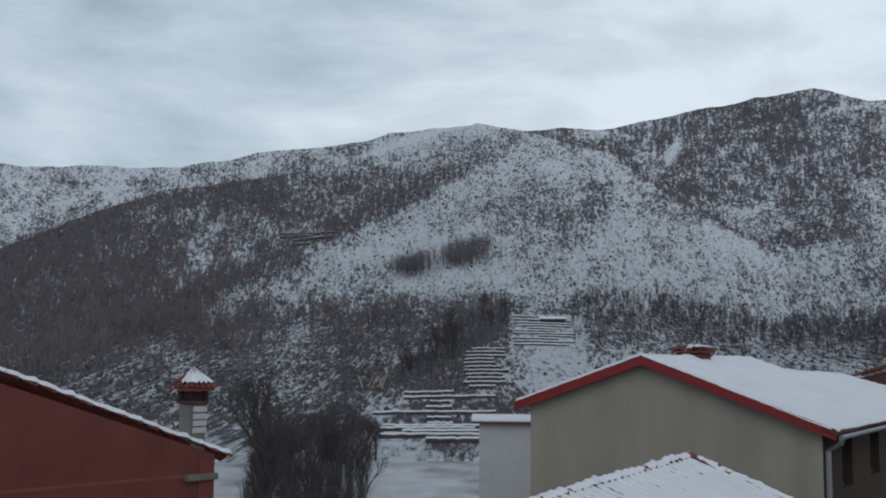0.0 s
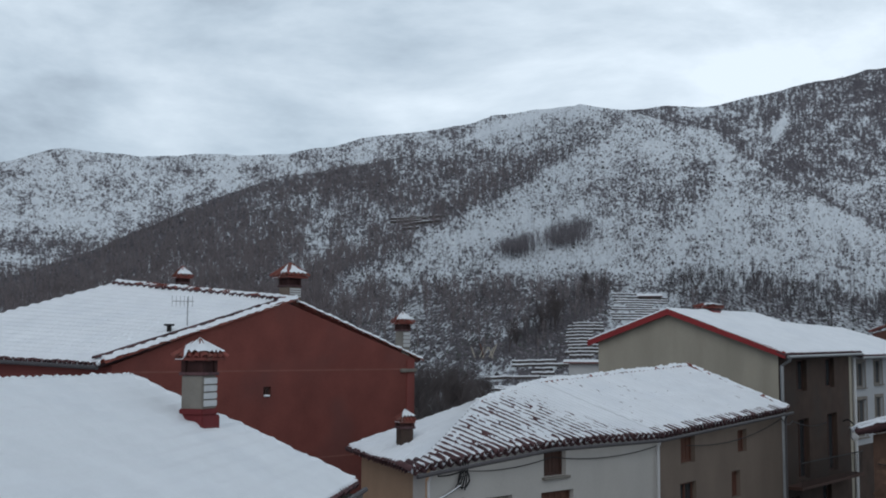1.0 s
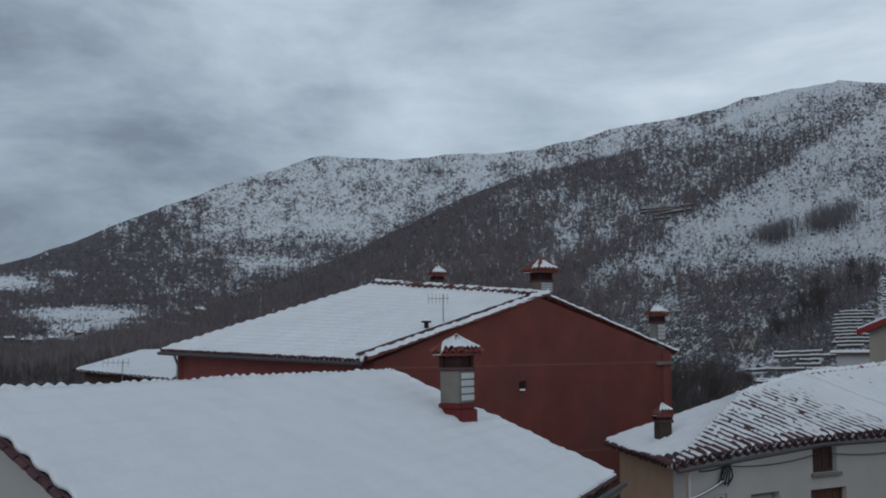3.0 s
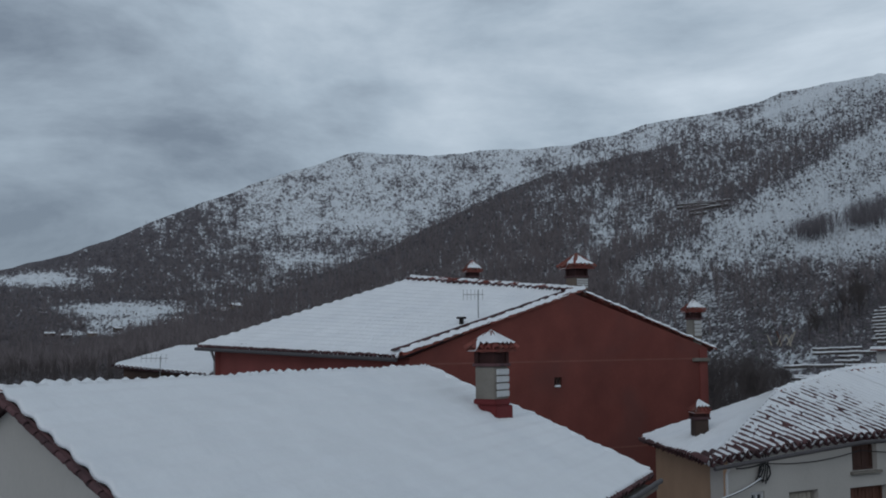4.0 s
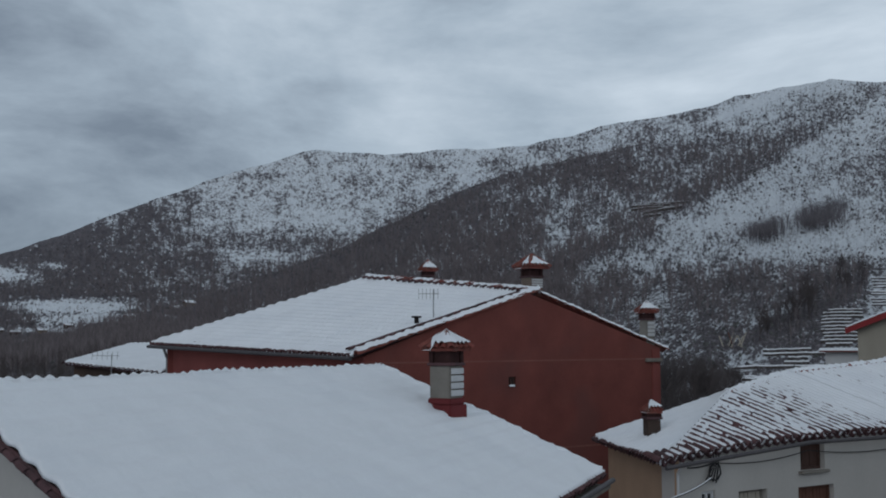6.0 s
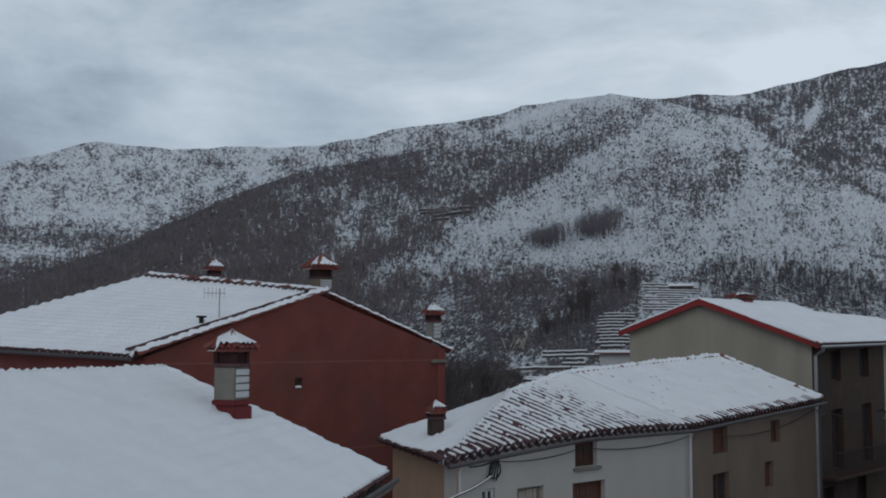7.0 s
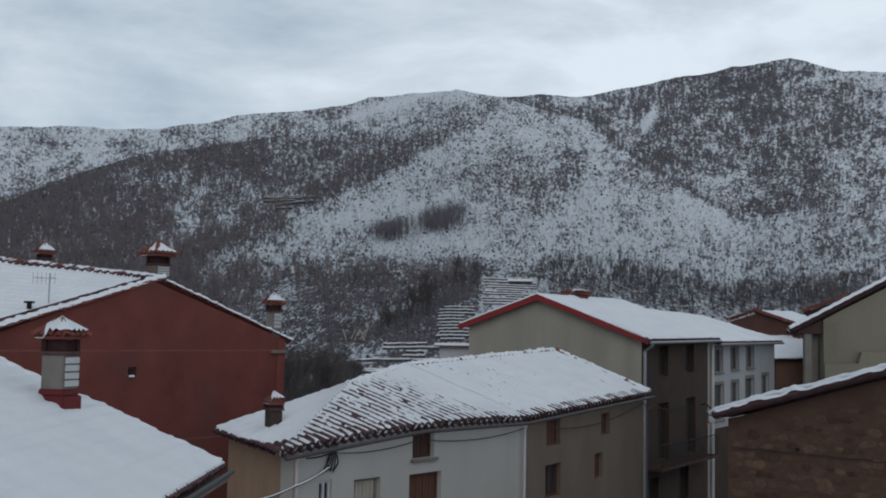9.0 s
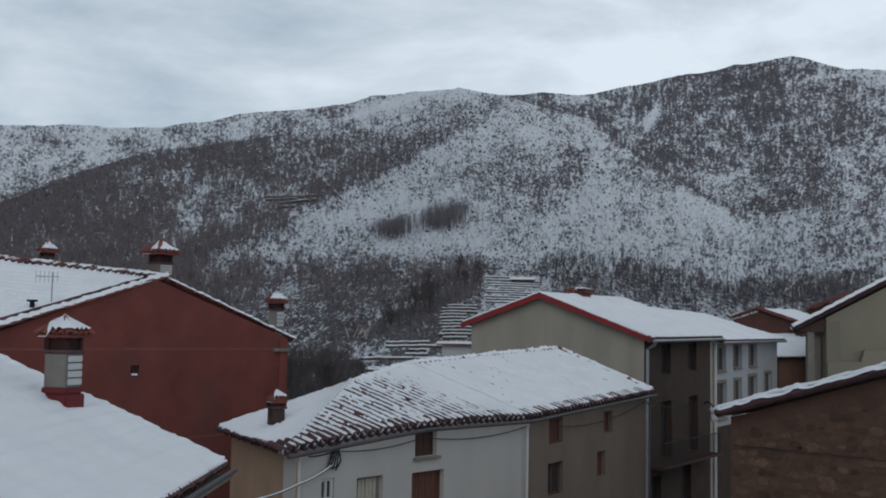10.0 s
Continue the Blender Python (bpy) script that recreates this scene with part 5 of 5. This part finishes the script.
def bare_tree(at, size, turn, k, label):
    t = thing("bare_tree", at, label, "tree", "bare trees behind the roofs", turn=turn)
    for me in TREES[k]:
        put_piece(me.name.split(".")[0], me, t.matrix_world @ Matrix.Scale(size, 4), t)


for i in range(36):
    if i < 20:
        az, r = random.uniform(-9.0, -4.2), random.uniform(62, 108)
        size = random.uniform(0.75, 1.25) * (0.62 + 0.5 * smooth(-5.0, -8.0, az))
    else:                                                # up the gully
        k = random.random()
        az, r = -3.0 + 4.6 * k + random.gauss(0, 0.35), 166 + 70 * k + random.gauss(0, 5)
        size = random.uniform(0.6, 1.05)
    bare_tree(on_slope(az, r, -0.1), size, random.uniform(0, 360), i % 3, "leafless dark tree standing on the snowy slope")
for az, r, s in ((6.2, 236, 1.3), (5.6, 240, 0.9), (7.5, 250, 0.8), (9.2, 250, 0.8), (11.0, 245, 0.9), (13.0, 255, 1.0), (15.5, 250, 0.9), (18, 260, 1.0), (20, 250, 1.1), (21.5, 240, 1.2)):
    bare_tree(on_slope(az, r, -0.1), s, random.uniform(0, 360), int(r) % 3, "leafless tree at the foot of the slope")

# two clumps of wood on the white slope, and thickets behind the roofs
def thicket(name, places, low, high, mat, label):
    pts = np.array([(*on_slope(az, r), 1.0) for az, r in places])
    woods(name, pts, low, high, mat, label, 22, 0.075)


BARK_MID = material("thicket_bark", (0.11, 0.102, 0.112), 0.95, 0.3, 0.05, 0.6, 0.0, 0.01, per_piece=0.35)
thicket("dark_thicket", [(random.gauss(-0.3, 0.62), random.uniform(312, 345)) for _ in range(260)] + [(random.gauss(-2.9, 0.5), random.uniform(306, 330)) for _ in range(170)], 4, 6.5, BARK_MID, "dark thicket of bare trees on the white slope")
thicket("roadside_thicket", [(random.uniform(4.8, 23), random.gauss(236, 22)) for _ in range(1000)] + [(random.gauss(-3.0 + 4.6 * k, 0.5), random.gauss(166 + 70 * k, 8)) for k in (random.random() for _ in range(90))] + [(random.uniform(-13, 0), random.uniform(160, 330)) for _ in range(170)], 1.6, 4.8, BARK_MID, "band of bare trees along the foot of the slope")
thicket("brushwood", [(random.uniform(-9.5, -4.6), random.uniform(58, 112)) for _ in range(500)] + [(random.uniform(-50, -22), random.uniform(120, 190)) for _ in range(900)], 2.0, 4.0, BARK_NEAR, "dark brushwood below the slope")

# ---- poles leaning on the slope ----
def pole_stack(at, label):
    t = thing("pole_stack", at, label, "poles")
    for k in range(7):
        x = (k - 3) * 0.42
        lean = 0.9 if k % 3 else -0.7
        bm = bmesh.new()
        tube(bm, [at + V(x, 0.2 * (k % 2), -0.2), at + V(x + lean, 0.5, 1.6 + 0.5 * (k % 2))], 0.09, 6)
        part("pole", bm, BROWN_WOOD if k == 3 else SHUTTER_PALE, t, "weathered pale pole" if k != 3 else "reddish pole")


pole_stack(on_slope(-4.6, 158), "pale weathered poles leaning together on the snowy slope")

# ---- the street ----
def street():
    line = [(0.6, -30), (0.6, 4), (1.2, 14), (2.6, 21), (5.2, 28), (8.6, 36), (12.2, 44), (17.5, 54), (22.5, 62)]
    bm = bmesh.new()
    rows = []
    for i, (x, y) in enumerate(line):
        a, b = line[max(i - 1, 0)], line[min(i + 1, len(line) - 1)]
        d = V(b[0] - a[0], b[1] - a[1], 0).normalized()
        n = V(d.y, -d.x, 0)
        r, az = math.hypot(x, y), math.degrees(math.atan2(x, y))
        z = 0.06 + (hill_height(az, r) if r > 30 and y > 0 else 0.0) + (0.25 if r > 40 and y > 0 else 0.0)
        rows.append([bm.verts.new(V(x, y, z) + n * s) for s in (-2.1, -0.7, 0.7, 2.1)])
    for p, q in zip(rows, rows[1:]):
        for k in range(3):
            bm.faces.new((p[k], p[k + 1], q[k + 1], q[k]))
    out = bmesh.ops.extrude_face_region(bm, geom=bm.faces[:])
    for v in out["geom"]:
        if isinstance(v, bmesh.types.BMVert):
            v.co.z -= 0.5
    bmesh.ops.recalc_face_normals(bm, faces=bm.faces[:])
    me = bpy.data.meshes.new("road")
    bm.to_mesh(me)
    bm.free()
    me.materials.append(ASPHALT)
    tagged(new("road", me), "narrow wet street with slush between the houses", "street", kind="structure")


street()

# ---- wires, lamp, aerials ----
def cable(points, radius, label, mat=CABLE, name="cable", snow=False):
    t = thing(name, points[0], label, "cable", "street cables")
    pts = []
    for a, b in zip(points, points[1:]):
        a, b = Vector(a), Vector(b)
        sag = 0.035 * (b - a).length
        pts += [a.lerp(b, i / 10) - V(0, 0, sag * 4 * (i / 10) * (1 - i / 10)) for i in range(10)]
    pts.append(Vector(points[-1]))
    bm = bmesh.new()
    tube(bm, pts, radius, 6)
    part("wire", bm, mat, t)
    if snow:
        bm = bmesh.new()
        tube(bm, [p + V(0, 0, radius * 1.3) for p in pts], radius * 1.1, 6)
        part("snow_line", bm, SNOW, t, "snow clinging to the wire", flat=False)
    return t


WN = V(0.781, -0.625, 0)
WD = V(0.625, 0.781, 0)
C0 = V(-3.25, 24.25, 0)
cable([(-4.3, 20.9, 5.75), C0 + WN * 0.15 + V(0, 0, 5.68) - WD * 0.05, C0 + WN * 0.1 + WD * 1.0 + V(0, 0, 5.98)], 0.014, "service cable lined with snow between two houses", snow=True)
for k in range(4):
    strand = [C0 + WN * (0.07 + 0.015 * k) + WD * (1.02 + 0.07 * k) + V(0, 0, 6.5), C0 + WN * (0.08 + 0.01 * k) + WD * (1.05 + 0.05 * k) + V(0, 0, 6.2), C0 + WN * 0.09 + WD * (0.85 + 0.1 * k) + V(0, 0, 5.96 - 0.03 * k)]
    cable(strand, 0.016, "black strand of cable hanging from the eave")
loop = [C0 + WN * (0.09 + 0.02 * math.sin(k)) + WD * (1.12 + 0.17 * math.sin(k * 0.9)) + V(0, 0, 6.12 + 0.2 * math.cos(k * 0.9)) for k in range(15)]
cable(loop, 0.016, "black coil of cable hanging on the white wall")
cable([C0 + WN * 0.08 + WD * 1.2 + V(0, 0, 6.3), C0 + WN * 0.08 + WD * 4.2 + V(0, 0, 6.42), C0 + WN * 0.08 + WD * 8.8 + V(0, 0, 6.45)], 0.012, "black wire under the eave")
cable([C0 + WN * 0.3 + WD * 0.1 + V(0, 0, 6.28), C0 + WN * 0.08 + WD * 1.2 + V(0, 0, 6.34)], 0.02, "black wire below the gutter")
cable([V(7.1, 39.2, 6.75), V(8.35, 43.9, 6.4), V(10.6, 48.4, 6.1)], 0.02, "black wire along the brown house front")
cable([V(3.2, 32.4, 6.35), V(7.05, 39.1, 6.75)], 0.014, "thin wire along the beige wall")
bm = bmesh.new()
pipe = thing("downpipe", C0 + WN * 0.12, "pale downpipe at the white house corner", "pipe", "downpipes")
tube(bm, [C0 + WN * 0.25 + V(0, 0, 6.38), C0 + WN * 0.1 + V(0, 0, 6.15), C0 + WN * 0.1 + V(0, 0, 0)], 0.032)
part("pipe", bm, WHITE_BLOCK, pipe)
for at, top_z, mat, label in ((V(2.2, 31.05, 0), 6.6, WHITE_BLOCK, "pale downpipe between the white and beige walls"), (V(7.1, 39.1, 0), 6.95, DARK_METAL, "dark downpipe at the beige wall's corner")):
    pipe = thing("downpipe", at, label, "pipe", "downpipes")
    bm = bmesh.new()
    tube(bm, [at + WN * 0.2 + V(0, 0, top_z), at + WN * 0.12 + V(0, 0, top_z - 0.2), at + WN * 0.12], 0.04)
    part("pipe", bm, mat, pipe)
WH = (WC + WM) / 2 + V(0, 0, 0.17)
gutter(white, WC + V(0.12, -0.16, -0.14), WH + V(0.12, -0.13, -0.14), 0.05)
gutter(white, WH + V(0.12, -0.13, -0.14), WM + V(0.12, -0.1, -0.14), 0.05)
gutter(white, WM + V(0.12, -0.1, -0.14), WR + V(0.12, -0.1, -0.14), 0.05)

lamp = thing("street_lamp", (10.4, 42.8, 5.4), "wall-mounted street lamp with a pale lantern", "lamp")
bm = bmesh.new()
tube(bm, [(11.5, 49.3, 6.1), (11.6, 48.9, 6.2), (11.75, 48.5, 6.0)], 0.03)
part("bracket", bm, CABLE, lamp)
bm = bmesh.new()
for z, w, h in ((5.35, 0.22, 0.08), (5.43, 0.3, 0.38), (5.81, 0.38, 0.1)):
    box(bm, pose(11.75, 48.5, z), w, w, h, 0.02)
part("lantern", bm, WHITE_BLOCK, lamp, "frosted lantern")


def aerial(at, high, label, size=0.5, turn=20):
    a = thing("aerial", at, label, "aerial", "roof aerials", turn=turn)
    m = a.matrix_world.copy()
    bm = bmesh.new()
    tube(bm, [m @ V(0, 0, -0.3), m @ V(0, 0, high)], 0.018)
    part("mast", bm, METAL, a)
    bm = bmesh.new()
    tube(bm, [m @ V(-size, 0, high * 0.86), m @ V(size * 0.4, 0, high * 0.86)], 0.012)
    part("boom", bm, METAL, a)
    for i in range(6):
        bm = bmesh.new()
        x = -size + i * size * 0.26
        tube(bm, [m @ V(x, -0.02, high * 0.86 - 0.16), m @ V(x, 0.02, high * 0.86 + 0.16)], 0.008, 5)
        part("element", bm, METAL, a)
    return a


aerial((-11.35, 31.4, 9.62), 0.95, "small pale television aerial on the snowy roof", 0.45)
aerial((-26.2, 35.9, 8.0), 0.55, "bent aerial at the low roof's edge", 0.8, 10)
vent = thing("roof_vent", (-11.75, 31.0, 9.45), "short dark vent pipe in the snow", "vent")
bm = bmesh.new()
tube(bm, [(-11.75, 31.0, 9.3), (-11.75, 31.0, 9.72)], 0.07, 10)
box(bm, pose(-11.75, 31.0, 9.7), 0.24, 0.24, 0.06, 0.01)
part("pipe", bm, SOOT_AND_SHADE, vent)

# ---- rubble stones in the old gable wall ----
STONES = []
for k in range(7):
    bm = bmesh.new()
    rr = random.Random(40 + k)
    n = rr.choice((5, 6, 6))
    face = []
    back = []
    for i in range(n):
        a = math.tau * i / n
        q = rr.uniform(0.75, 1.15)
        back.append(bm.verts.new((0.5 * q * math.cos(a) * 1.25, 0.02, 0.5 * q * math.sin(a) * 0.85)))
        face.append(bm.verts.new((0.42 * q * math.cos(a) * 1.25, -0.11 - rr.uniform(0, 0.05), 0.42 * q * math.sin(a) * 0.85)))
    mid = bm.verts.new((rr.uniform(-0.1, 0.1), -0.17, rr.uniform(-0.1, 0.1)))
    for i in range(n):
        j = (i + 1) % n
        bm.faces.new((back[i], back[j], face[j], face[i]))
        bm.faces.new((face[i], face[j], mid))
    bmesh.ops.recalc_face_normals(bm, faces=bm.faces[:])
    me = bpy.data.meshes.new("stone")
    bm.to_mesh(me)
    bm.free()
    me.materials.append(STONE_WALL)
    STONES.append(me)
gable = [o for o in stone.children if o.name.startswith("wall")][0]
w0, w1 = V(5.5, 21.35, 0), V(11.5, 16.75, 0)
wd = (w1 - w0).normalized()
turn = math.degrees(math.atan2(wd.y, wd.x))
row, z = 0, 5.0
while z < 9.2:
    u = 0.1 + 0.13 * (row % 2)
    while u < 5.2:
        size = random.uniform(0.11, 0.3)
        if z + size < 7.35 + 0.3 * u and random.random() < 0.82:
            p = w0 + wd * u + V(0, 0, z + random.uniform(-0.04, 0.04))
            put_piece("stone", random.choice(STONES), pose(p.x, p.y, p.z, 0, 0, turn) @ pose(0, 0, 0, 0, random.uniform(-14, 14), 0) @ Matrix.Diagonal((size, 0.05, size * random.uniform(0.65, 1.0), 1)), gable)
        u += size * 0.98
    z += 0.185
    row += 1

# putlog holes, their shade put in as black blocks, and a wire on the stone gable
for u, z, w in ((1.35, 6.98, 0.07), (3.0, 6.95, 0.07), (2.6, 6.0, 0.06), (1.0, 5.75, 0.07)):
    p = w0 + wd * u
    bm = bmesh.new()
    box(bm, pose(p.x, p.y, z, 0, 0, turn) @ pose(0, -0.012, 0), w, 0.05, w * 0.8, 0.01)
    part("putlog_hole_shade", bm, SOOT_AND_SHADE, gable, "black block painting the shade of a square hole between the stones")
wire_out = V(wd.y, -wd.x, 0) * 0.06
cable([w0 + wd * (0.1 + 0.6 * k) + wire_out + V(0, 0, 6.98 - 0.012 * k) for k in range(9)], 0.01, "thin dark wire along the stone wall")
